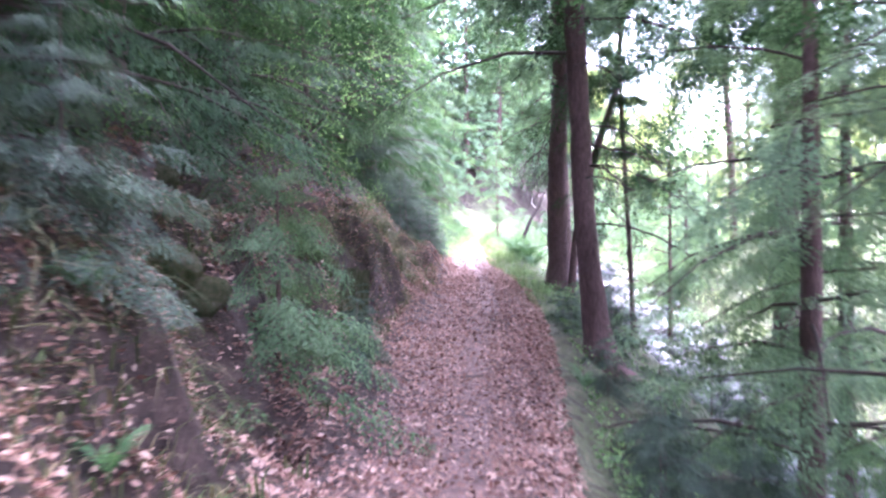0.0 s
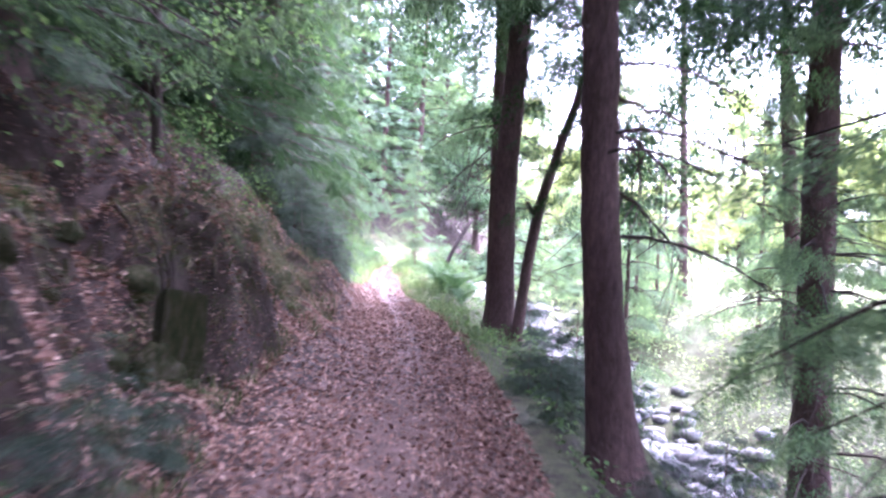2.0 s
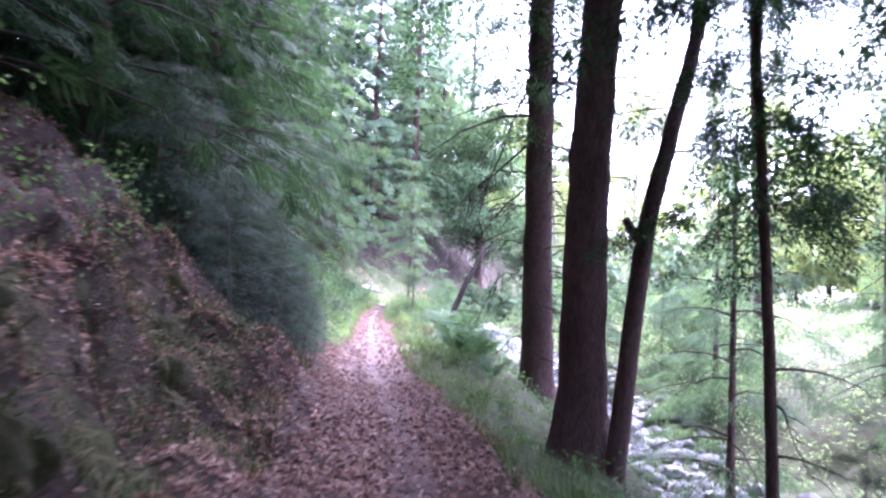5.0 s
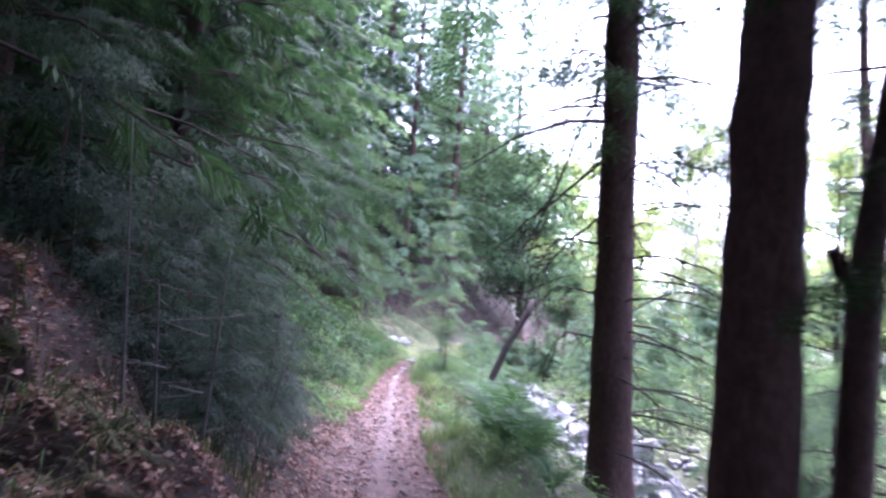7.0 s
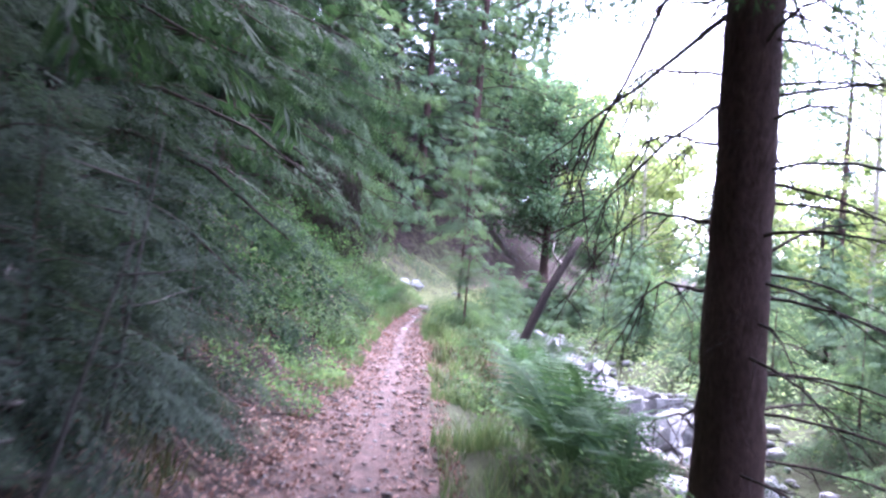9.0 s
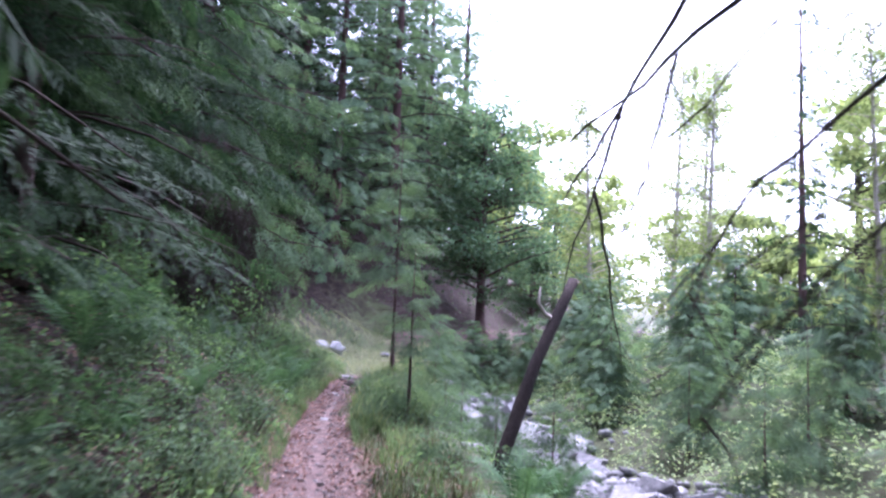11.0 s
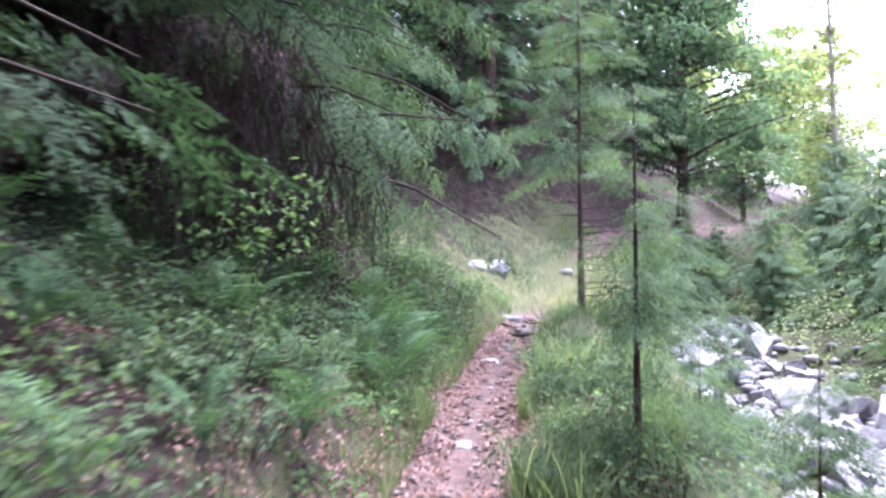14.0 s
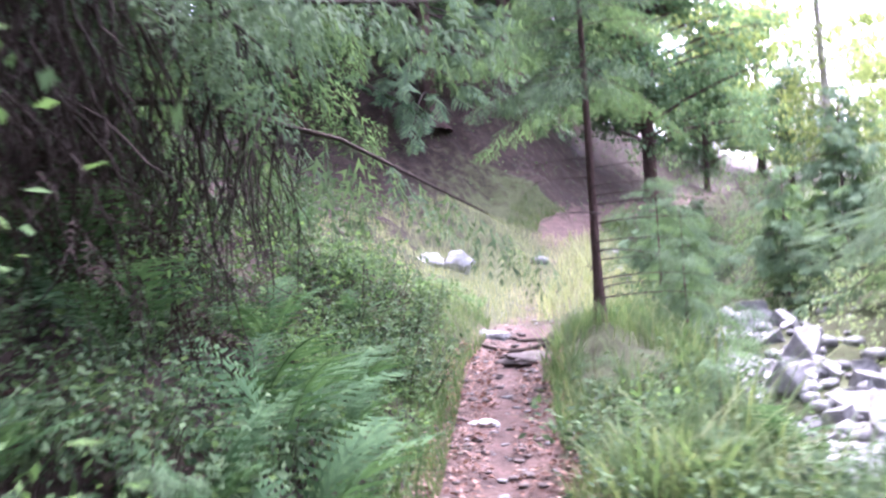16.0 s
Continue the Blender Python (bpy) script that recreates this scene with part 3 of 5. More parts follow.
def long_branch(tree, points, side_twigs, radius, seed):
    """A long dead branch of a standing tree, in places of the world, with its hanging twigs."""
    o = np.array(tree.location)
    g = np.random.default_rng(seed)
    s = np.linspace(0, 1, 14)
    t = np.linspace(0, 1, len(points))
    p = np.stack([np.interp(s, t, [q[c] for q in points]) for c in range(3)], -1) - o
    p += g.normal(size=p.shape) * 0.012
    out = [tube(p, radius * (1.05 - 0.85 * s), 7, 0.05, seed)]
    for q in side_twigs:
        q = np.array(q) - o
        r = np.linspace(0, 1, 8)
        q = np.stack([np.interp(r, np.linspace(0, 1, len(q)), q[:, c]) for c in range(3)], -1) + g.normal(size=(8, 3)) * 0.012
        out.append(tube(q, radius * 0.5 * (1.05 - 0.85 * r), 5))
        for k in range(5):
            a = q[2 + k]
            e = a + np.array([0.12 * g.normal(), 0.12 * g.normal(), -0.18 - 0.15 * g.random()])
            out.append(tube([a, (a + e) / 2 + 0.02, e], [0.004, 0.003, 0.001], 3))
    for k in range(12):
        a = p[3 + k % 10]
        e = a + np.array([0.25 * g.normal(), 0.2 * g.normal(), -0.25 - 0.35 * g.random()])
        out.append(tube([a, (a + e) / 2 + 0.03, e], [0.006, 0.004, 0.001], 4))
    part("branch", mesh_of("branch", *join(out), M_TWIG), tree, "long dead branch with hanging twigs")


long_branch(tree_a, [(3.1, 21.75, 4.45), (2.7, 22.6, 4.1), (2.35, 23.5, 3.8), (2.02, 24.2, 3.5)], [[(2.35, 23.5, 3.8), (2.3, 23.7, 3.3), (2.2, 23.9, 2.9)]], 0.022, 1)
long_branch(tree_a, [(3.1, 21.75, 3.75), (2.8, 22.5, 3.5), (2.55, 23.3, 3.05), (2.45, 23.7, 2.6)], [], 0.015, 2)
long_branch(tree_a, [(3.15, 21.7, 5.9), (3.25, 24.2, 5.5), (3.05, 26.2, 4.35), (2.75, 26.6, 3.7)], [[(3.05, 26.2, 4.35), (2.88, 26.4, 3.6), (2.7, 26.6, 2.9)], [(2.92, 26.4, 3.7), (3.1, 26.6, 3.0), (3.3, 26.8, 2.3)]], 0.032, 3)
ga = np.random.default_rng(207)
for k in range(9):
    z, far = 2.3 + 0.55 * k, 0.75 + 0.5 * ga.random()
    bx, by = 3.1 - 0.95 * far, 21.75 + (1.7 * ga.random() - 0.2) * far
    tip = (bx, by, z - 0.55 - 0.5 * ga.random())
    mid = ((3.1 + bx) / 2, (21.75 + by) / 2, z + 0.05)
    long_branch(tree_a, [(3.1, 21.75, z), mid, tip], [[mid, (mid[0] - 0.15, mid[1] + 0.1, z - 0.55), (mid[0] - 0.2, mid[1] + 0.2, z - 1.1)]], 0.014, 210 + k)
long_branch(tree_a, [(3.2, 21.7, 1.5), (2.95, 22.4, 1.3), (2.7, 23.0, 0.9)], [], 0.014, 4)


long_branch(tree_f, [(1.8, 8.35, 2.66), (2.4, 8.6, 2.55), (3.0, 8.8, 2.4)], [], 0.018, 221)
long_branch(tree_f, [(1.8, 8.35, 2.46), (2.15, 8.5, 2.32), (2.55, 8.6, 1.98)], [], 0.02, 222)
long_branch(tree_f, [(1.8, 8.35, 2.06), (2.1, 8.5, 1.95), (2.4, 8.6, 1.68), (2.6, 8.6, 1.42)], [], 0.014, 223)


def leaning_tree():
    thing = new("leaning_tree")
    x, y = 2.62, 15.75
    thing.location = (x, y, gz(x, y) - 0.1)
    tagged(thing, "slim dark tree leaning out over the stream slope", "tree")
    pts = [(0, 0, -0.2), (0.15, 0.05, 1.2), (0.36, 0.35, 2.2), (0.75, 0.75, 3.3), (1.2, 1.3, 4.4), (1.5, 1.7, 6.5), (1.7, 2.0, 9)]
    part("trunk", trunk_mesh("trunk", pts, [0.095, 0.085, 0.085, 0.08, 0.075, 0.06, 0.02], M_BARK, 12, False, 5), thing)
    v, f = tube([(0.3, 0.3, 2.12), (0.2, 0.26, 2.2), (0.14, 0.24, 2.3)], [0.045, 0.05, 0.035], 8, 0.1)
    part("knot", mesh_of("knot", v, f, M_BARK, True), thing, "broken-off branch stub")
    g = np.random.default_rng(31)
    for k in range(9):
        z = 3.0 + 0.5 * k
        zs = [p[2] for p in pts]
        b = part("branch", mesh_of("branch", *bare_branch(g, 0.8 + 0.6 * g.random(), 0.3, 6, 0.012), M_TWIG), thing, "thin drooping branch")
        b.matrix_basis = Matrix.Translation((np.interp(z, zs, [p[0] for p in pts]), np.interp(z, zs, [p[1] for p in pts]), z)) @ Matrix.Rotation(g.random() * 6.28, 4, "Z")
    nd, wd = spruce_crown(33, 9, 3.4, 1.0, 9, 0.7, 4, 0.35)
    nd[0][:, :2] += np.array([np.interp(nd[0][:, 2], zs, [p[c] for p in pts]) for c in range(2)]).T
    part("crown", mesh_of("crown", *nd, M_NEEDLE_BLUE), thing, "sparse needle sprays")


leaning_tree()


def leaning_snag():
    """The broken trunk that leans over the stream."""
    thing = new("tree_snag")
    x, y, dx, dy, top = SNAG
    z = gz(x, y)
    thing.location = (x, y, z)
    tagged(thing, "broken dark trunk leaning over the stony stream bed", "dead tree")
    h = top - z
    part("trunk", trunk_mesh("trunk", [(0, 0, -0.3), (dx * 0.5, dy * 0.5, h * 0.5), (dx, dy, h)], [0.072, 0.064, 0.06], M_SNAG, 14, False, 8), thing)
    k = 0.76
    v, f = tube([(dx * k, dy * k, h * k), (dx * k - 0.12, dy * k - 0.03, h * k + 0.06), (dx * k - 0.2, dy * k - 0.05, h * k + 0.18), (dx * k - 0.18, dy * k - 0.05, h * k + 0.34)], [0.028, 0.024, 0.02, 0.01], 7, 0.06)
    part("branch_stub", mesh_of("branch_stub", v, f, M_PALE, True), thing, "short pale forked branch stub")
    v, f = tube([(dx, dy, h - 0.02), (dx * 1.01, dy * 1.01, h + 0.012)], [0.06, 0.058], 14, 0.05)
    part("broken_end", mesh_of("broken_end", v, f, M_CUT), thing, "weathered broken end")


SNAG = (2.33, 27.6, 1.12, 1.2, 3.17)
leaning_snag()

# ---- sparse grey spruces near the stream ----
GREYS = "sparse grey-green spruce with long drooping boughs near the stream"
# needle colour lightened as if the open valley lit these boughs
grey = spruce("spruce_tree", GREYS, "tree", 5.9, 20.6, 46, 6.5, 0.07, 0.3, 1.7, 3.5, M_FRESH_LIT, "grey spruces near the stream", per=4, step=0.45, thin=0.4)
for x, y, s in ((7.4, 24.6, 0.9), (8.8, 27.0, 0.8), (10.5, 24.0, 0.9)):
    again(grey, x, y, x * 5, s)

# ---- young spruces by the trail ----
SAP = "young green spruce sapling growing beside the trail"
p_tree = spruce("young_spruce", "young spruce with bare lower stem and dead twigs beside the trail", "tree", 2.08, 35.85, 41, 4.8, 0.043, 2.0, 0.8, 9, M_MID, per=4, step=0.3)
gq = np.random.default_rng(5)
for k in range(16):
    b = part("branch", mesh_of("branch", *bare_branch(gq, 0.45 + 0.7 * gq.random(), 0.15, 3, 0.008), M_TWIG), p_tree, "dead bare twig")
    b.matrix_basis = Matrix.Translation((0, 0, 0.35 + 0.075 * k)) @ Matrix.Rotation(gq.random() * 6.28 if k % 2 else 0.3 * gq.normal(), 4, "Z")
q_tree = spruce("young_spruce", "small open-branched spruce at the trail's outer lip", "tree", 1.86, 30.3, 42, 2.3, 0.027, 0.36, 0.64, 9, M_MID, per=5, step=0.235, stub=0.08)
sap_s = spruce("spruce_sapling", SAP, "sapling", 1.75, 33.2, 43, 0.55, 0.008, 0.06, 0.26, 9, M_FRESH_LIT, "small saplings", per=5, step=0.07, stub=0.05)
for x, y, s in ((1.95, 32.7, 0.9), (2.2, 33.4, 1.2), (1.7, 34.2, 0.7), (2.5, 31.6, 1.3), (1.75, 27.4, 0.8), (2.9, 32.6, 1.5), (-0.1, 31.5, 0.9)):
    again(sap_s, x, y, x * 9, s, -0.03)
sap_m = spruce("spruce_sapling", "bushy young spruce on the slope below the trail", "sapling", 3.3, 28.9, 44, 1.5, 0.02, 0.12, 0.7, 9, M_MID, "bushy young spruces", per=4, step=0.16, stub=0.1)
again(sap_m, 3.1, 31.0, 2, 0.8, -0.05)
again(sap_m, 3.3, 38.5, 3, 1.2, -0.05)
again(sap_m, -0.95, 4.3, 1.0, 1.1, -0.05)
again(sap_m, 3.0, 36.6, 4, 0.9, -0.05)
for x, y, s in ((7.2, 34.2, 1.3), (6.6, 30.5, 1.1), (8.0, 31.8, 1.5), (7.4, 27.5, 1.4), (6.9, 24.5, 1.2)):
    again(sap_m, x, y, x * 7, s, -0.05)
sap_f = spruce("spruce_sapling", "bushy young spruce beyond the stream", "sapling", 6.9, 37.5, 47, 2.6, 0.03, 0.15, 1.15, 0, M_FRESH_LIT, "young spruces beyond the stream", per=5, step=0.2, stub=0.12)
for x, y, s in ((7.6, 40.5, 1.2), (6.4, 42.5, 1.0), (8.3, 36.0, 0.85), (9.4, 39.0, 1.35), (10.4, 34.5, 1.25), (3.9, 41.2, 0.8), (9.0, 29.5, 1.15), (5.2, 45, 0.9), (11.5, 41, 1.5), (8.6, 45, 1.3), (6.6, 47.5, 0.8)):
    again(sap_f, x, y, x * 7, s, -0.05)
fir = spruce("fir_sapling", "dense blue-grey fir sapling at the foot of the bank", "sapling", -1.45, 20.3, 45, 1.8, 0.02, 0.1, 0.85, 9, M_NEEDLE_BLUE, "fir saplings along the bank", per=5, step=0.215, stub=0.12)
for x, y, s in ((-0.42, 17.7, 0.55), (-0.5, 18.7, 0.75), (-1.0, 17.9, 0.8), (-0.95, 19.1, 1.05), (-0.55, 19.9, 0.8), (-0.5, 21.0, 0.7), (-1.5, 21.2, 1.2), (-1.1, 21.8, 1.0), (-1.75, 23.2, 1.2), (-1.9, 18.6, 1.3), (-0.55, 5.6, 0.4), (-1.5, 2.2, 0.7), (-0.75, 7.4, 0.3), (2.05, 5.6, 0.65), (1.6, 3.7, 0.45), (2.5, 4.6, 0.7), (1.85, 7.0, 0.4), (2.5, 10.4, 0.6), (2.75, 12.4, 0.7), (2.2, 11.2, 0.5), (2.35, 3.0, 0.5), (3.5, 7.4, 0.7), (4.4, 12.0, 0.8), (1.8, 4.4, 0.5), (1.85, 10.6, 0.35), (1.75, 9.0, 0.3), (3.4, 18.6, 0.7), (4.3, 23.8, 0.8)):
    again(fir, x, y, x * 11, s, -0.05)


def thin_stem(x, y, h, seed):
    g = np.random.default_rng(seed)
    thing = new("bare_sapling")
    thing.location = (x, y, gz(x, y) - 0.05)
    tagged(thing, "thin bare sapling stem with dead side twigs on the bank", "sapling", "bare saplings on the bank")
    part("stem", trunk_mesh("stem", [(0, 0, 0), (0.12 * g.normal(), 0.12 * g.normal(), h)], [0.012, 0.004], M_BARE, 6, False, seed), thing)
    for k in range(9):
        b = part("twig", mesh_of("twig", *bare_branch(g, 0.25 + 0.4 * g.random(), -0.05, 4, 0.006), M_BARE), thing)
        b.matrix_basis = Matrix.Translation((0, 0, 0.15 + h * 0.09 * k)) @ Matrix.Rotation(g.random() * 6.28, 4, "Z")


for k, (x, y, h) in enumerate(((-0.75, 17.0, 1.7), (-1.05, 19.6, 2.1), (-1.25, 20.9, 2.2), (-1.0, 22.7, 2.0), (-0.85, 24.0, 1.6), (-1.5, 18.0, 2.3), (-0.32, 17.1, 1.2), (-0.45, 16.6, 0.9), (-0.15, 17.9, 1.1), (-0.25, 18.9, 1.3))):
    thin_stem(x, y, h, 60 + k)

# ---- forest on the bank ----
BANK = "dense dark spruce on the bank with boughs hanging over the trail"
# lightened needles here imitate light from the open side
near = spruce("spruce_tree", BANK, "tree", -1.45, 34.0, 51, 12, 0.16, 1.1, 2.7, 4.8, M_MID, "bank spruces", per=5, step=0.36, near=CURTAIN)
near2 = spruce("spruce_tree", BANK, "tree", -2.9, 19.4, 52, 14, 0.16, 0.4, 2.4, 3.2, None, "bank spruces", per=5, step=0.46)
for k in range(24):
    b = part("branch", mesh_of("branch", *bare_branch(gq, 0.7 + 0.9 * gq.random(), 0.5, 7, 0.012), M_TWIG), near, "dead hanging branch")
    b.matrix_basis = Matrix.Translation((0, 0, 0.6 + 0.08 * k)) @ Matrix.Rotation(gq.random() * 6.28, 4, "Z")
# the copy at (-2.2, -3.3) is unseen behind the start, added for shade
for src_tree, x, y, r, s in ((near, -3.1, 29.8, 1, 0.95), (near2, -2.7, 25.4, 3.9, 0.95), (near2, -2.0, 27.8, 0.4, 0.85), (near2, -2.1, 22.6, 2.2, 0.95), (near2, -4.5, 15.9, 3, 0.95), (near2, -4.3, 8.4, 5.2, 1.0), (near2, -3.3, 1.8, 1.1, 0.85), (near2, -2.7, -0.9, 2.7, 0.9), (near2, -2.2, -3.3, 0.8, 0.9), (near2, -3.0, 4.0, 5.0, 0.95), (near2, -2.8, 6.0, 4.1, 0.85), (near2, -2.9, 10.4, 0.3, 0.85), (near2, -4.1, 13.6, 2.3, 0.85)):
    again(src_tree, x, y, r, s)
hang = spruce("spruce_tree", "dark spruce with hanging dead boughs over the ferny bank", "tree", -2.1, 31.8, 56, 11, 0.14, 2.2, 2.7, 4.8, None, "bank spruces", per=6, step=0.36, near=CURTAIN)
for k in range(28):
    b = part("branch", mesh_of("branch", *bare_branch(gq, 0.9 + 1.2 * gq.random(), 0.55, 8, 0.012), M_TWIG), hang, "dead hanging branch")
    b.matrix_basis = Matrix.Translation((0, 0, 0.5 + 0.065 * k)) @ Matrix.Rotation(gq.random() * 6.28, 4, "Z")
for x, y, r, s in ((-2.8, 35.2, 1.3, 0.9), (-3.0, 28.9, 2.6, 0.85), (-3.7, 34.2, 4.0, 1.05), (-4.2, 30.6, 5.0, 1.1)):
    again(hang, x, y, r, s)


def twig_curtain(tree, x0, x1, y0, y1, z0, z1, n, seed):
    """Dead brown twig strands that hang under a spruce's lowest boughs, as one part of the tree."""
    g = np.random.default_rng(seed)
    o = np.array(tree.location)
    out = []
    for k in range(n):
        p = np.array([x0 + (x1 - x0) * g.random(), y0 + (y1 - y0) * g.random(), z0 + (z1 - z0) * g.random()]) - o
        L = 0.3 + 0.55 * g.random()
        s = np.linspace(0, 1, 5)
        sway = g.normal(size=2) * 0.16
        q = p + np.stack([sway[0] * s + 0.02 * np.sin(7 * s + k), sway[1] * s, -L * s], -1)
        out.append(tube(q, 0.008 * (1.1 - 0.8 * s), 3))
        for j in range(5):
            b = q[1 + j % 4]
            e = b + np.array([0.09 * g.normal(), 0.09 * g.normal(), -0.1 - 0.12 * g.random()])
            out.append(tube([b, (b + e) / 2 + 0.01, e], [0.003, 0.0022, 0.001], 3))
    part("twig_curtain", mesh_of("twig_curtain", *join(out), M_TWIG), tree, "brown dead twigs hanging in strands")


nd, wd = spruce_crown(356, 6.5, 0.5, 1.9, 99, 0.3, 6, 0.3, 0.3, CURTAIN, 2.5)
part("dead_crown", mesh_of("dead_crown", *nd, M_DRY), hang, "brown dead boughs hanging below the live crown")
twig_curtain(hang, -1.7, -0.2, 30.6, 32.4, 3.2, 4.3, 420, 301)
twig_curtain(near, -1.2, 0.1, 32.6, 34.2, 3.1, 4.0, 150, 302)
# lightened needles stand in for sky light from the right
soft = spruce("spruce_tree", "spruce with thin soft boughs below the trail", "tree", 3.3, 5.5, 55, 8.5, 0.12, 1.2, 2.1, 9, M_FRESH_LIT, "bank spruces", per=3, step=0.55)
again(soft, 5.1, 8.8, 2.0, 1.05)
again(soft, 3.5, 3.1, 4.0, 0.9)
again(soft, 4.6, 6.6, 5.2, 1.1)
deep = spruce("spruce_tree", "dark forest spruce, seen or added unseen for shade", "tree", -5.6, 31.0, 53, 18, 0.2, 0.8, 3.0, 0, None, "forest spruces", per=5, step=0.52)
distant = spruce("spruce_tree", "dark spruce, far off or added unseen for shade", "tree", 17, 47, 57, 14, 0.17, 0.8, 2.8, 0, None, "forest spruces", per=3, step=0.72)
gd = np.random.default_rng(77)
# many of these stand out of view, added to darken bank and trail
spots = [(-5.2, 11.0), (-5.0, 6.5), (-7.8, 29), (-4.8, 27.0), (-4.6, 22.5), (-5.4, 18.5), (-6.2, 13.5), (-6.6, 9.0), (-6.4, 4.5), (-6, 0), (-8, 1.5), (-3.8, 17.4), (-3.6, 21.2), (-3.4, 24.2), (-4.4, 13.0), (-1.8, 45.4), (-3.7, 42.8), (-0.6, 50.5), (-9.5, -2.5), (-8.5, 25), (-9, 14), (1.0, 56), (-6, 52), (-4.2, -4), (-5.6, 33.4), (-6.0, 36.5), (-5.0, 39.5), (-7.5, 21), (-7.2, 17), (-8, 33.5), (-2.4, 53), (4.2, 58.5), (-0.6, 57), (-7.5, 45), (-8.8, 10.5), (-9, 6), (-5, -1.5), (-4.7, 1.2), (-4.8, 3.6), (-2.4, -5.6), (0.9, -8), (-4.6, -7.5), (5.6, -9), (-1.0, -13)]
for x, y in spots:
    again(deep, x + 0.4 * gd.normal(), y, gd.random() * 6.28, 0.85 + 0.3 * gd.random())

# never in view: added behind the start to block light
for x, y in ((4.2, -6), (-1.8, -9), (2.6, -11)):
    again(distant, x, y, x, 1.0)


# needles lightened to imitate the brighter light around the clearing
light = spruce("spruce_tree", "spruce behind the clearing with needles lightened to look lit", "tree", 0.9, 46.2, 54, 14, 0.17, 0.8, 2.6, 0, M_FRESH_LIT, "spruces behind the clearing", per=5, step=0.5)
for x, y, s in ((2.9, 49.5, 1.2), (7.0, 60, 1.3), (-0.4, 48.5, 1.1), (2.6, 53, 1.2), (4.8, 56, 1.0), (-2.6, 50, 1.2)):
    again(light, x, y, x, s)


# ---- broadleaved trees ----
LEAF_V = np.array([(0, 0, 0), (0.35, 0.24, 0.05), (0.75, 0.2, 0.02), (1, 0, -0.06), (0.75, -0.2, 0.02), (0.35, -0.24, 0.05), (0.5, 0, -0.03)])
LEAF_F = np.array([(0, 6, 1), (1, 6, 2), (2, 6, 3), (3, 6, 4), (4, 6, 5), (5, 6, 0)])
LEAF2_V = np.array([(0, 0, 0), (0.45, 0.27, 0.06), (1, 0, -0.05), (0.45, -0.27, 0.06)])
LEAF2_F = np.array([(0, 2, 1), (0, 3, 2)])


def broadleaf(name, label, category, x, y, seed, height, radius, crown_base, reach, leaves, leaf, mat, bark, group="", clumps=90):
    g = np.random.default_rng(seed)
    thing = new(name)
    thing.location = (x, y, gz(x, y) - 0.1)
    tagged(thing, label, category, group)
    lean = g.normal(size=2) * 0.3
    part("trunk", trunk_mesh("trunk", [(0, 0, -0.1), (lean[0] * .5, lean[1] * .5, height * 0.5), (*lean, height)], [radius, radius * 0.7, radius * 0.12], bark, 10, radius > 0.08, seed), thing)
    limbs, tips = [], []
    for k in range(clumps):
        z0 = crown_base * 0.8 + (height * 0.95 - crown_base * 0.8) * g.random()
        h = (z0 - crown_base * 0.8) / (height - crown_base * 0.8)
        L = reach * (0.25 + 0.85 * g.random()) * math.sqrt(max(0.05, 1 - h ** 2 * 0.85))
        az = g.random() * 6.28
        s = np.linspace(0, 1, 5)
        up = 0.25 + 0.4 * g.random()
        pts = np.stack([np.cos(az) * L * s + lean[0] * z0 / height, np.sin(az) * L * s + lean[1] * z0 / height, z0 + up * L * s - 0.25 * L * s * s], -1)
        limbs.append(tube(pts, radius * 0.28 * (1.05 - 0.95 * s), 4))
        tips += [pts[2], pts[3], pts[4]]
    if clumps < 20:
        for v, f in limbs:
            part("limb", mesh_of("limb", v, f, bark), thing)
    else:
        part("limb_wood", mesh_of("limb_wood", *join(limbs), bark), thing)
    tips = np.array(tips)
    at = tips[g.integers(len(tips), size=leaves)] + g.normal(size=(leaves, 3)) * np.array([0.34, 0.34, 0.2]) * (0.5 + 0.12 * reach)
    m = turn(g.random(leaves) * 6.28, g.normal(size=leaves) * 0.5 - 0.3, g.normal(size=leaves) * 0.6, leaf * (0.7 + 0.6 * g.random(leaves)), at)
    part("crown", mesh_of("crown", *stamp(LEAF2_V, LEAF2_F, m), mat), thing, "leafy crown")
    return thing


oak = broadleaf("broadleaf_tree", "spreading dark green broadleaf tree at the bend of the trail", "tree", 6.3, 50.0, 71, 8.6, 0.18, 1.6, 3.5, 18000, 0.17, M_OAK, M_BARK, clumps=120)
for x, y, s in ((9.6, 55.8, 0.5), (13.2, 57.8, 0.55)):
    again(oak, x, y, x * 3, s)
beech = broadleaf("beech_tree", "young beech with light green leaves leaning from the bank", "tree", -2.1, 12.6, 72, 5.5, 0.06, 1.2, 2.0, 5000, 0.085, M_LEAF, M_TWIG, clumps=60)
again(beech, -3.4, 10.0, 2, 0.9)
again(beech, -2.8, 31.2, 4, 0.8)
for x, y, s in ((-3.0, 42.6, 1.0), (-2.0, 45.4, 1.1), (-4.6, 46.5, 1.3)):
    again(beech, x, y, x * 5, s)
seedling = broadleaf("broadleaf_seedling", "leafy broadleaf seedling with bright green leaves on the bank", "seedling", -0.6, 27.4, 75, 0.95, 0.008, 0.2, 0.38, 260, 0.055, M_BRIGHT, M_TWIG, "seedlings on the bank", 9)
gseed = np.random.default_rng(83)
for k in range(18):
    y = 23 + 14 * gseed.random()
    again(seedling, trail_x(y) - trail_half(y) - 0.5 - 1.9 * gseed.random(), y, gseed.random() * 6.28, 0.5 + 0.6 * gseed.random(), -0.05)
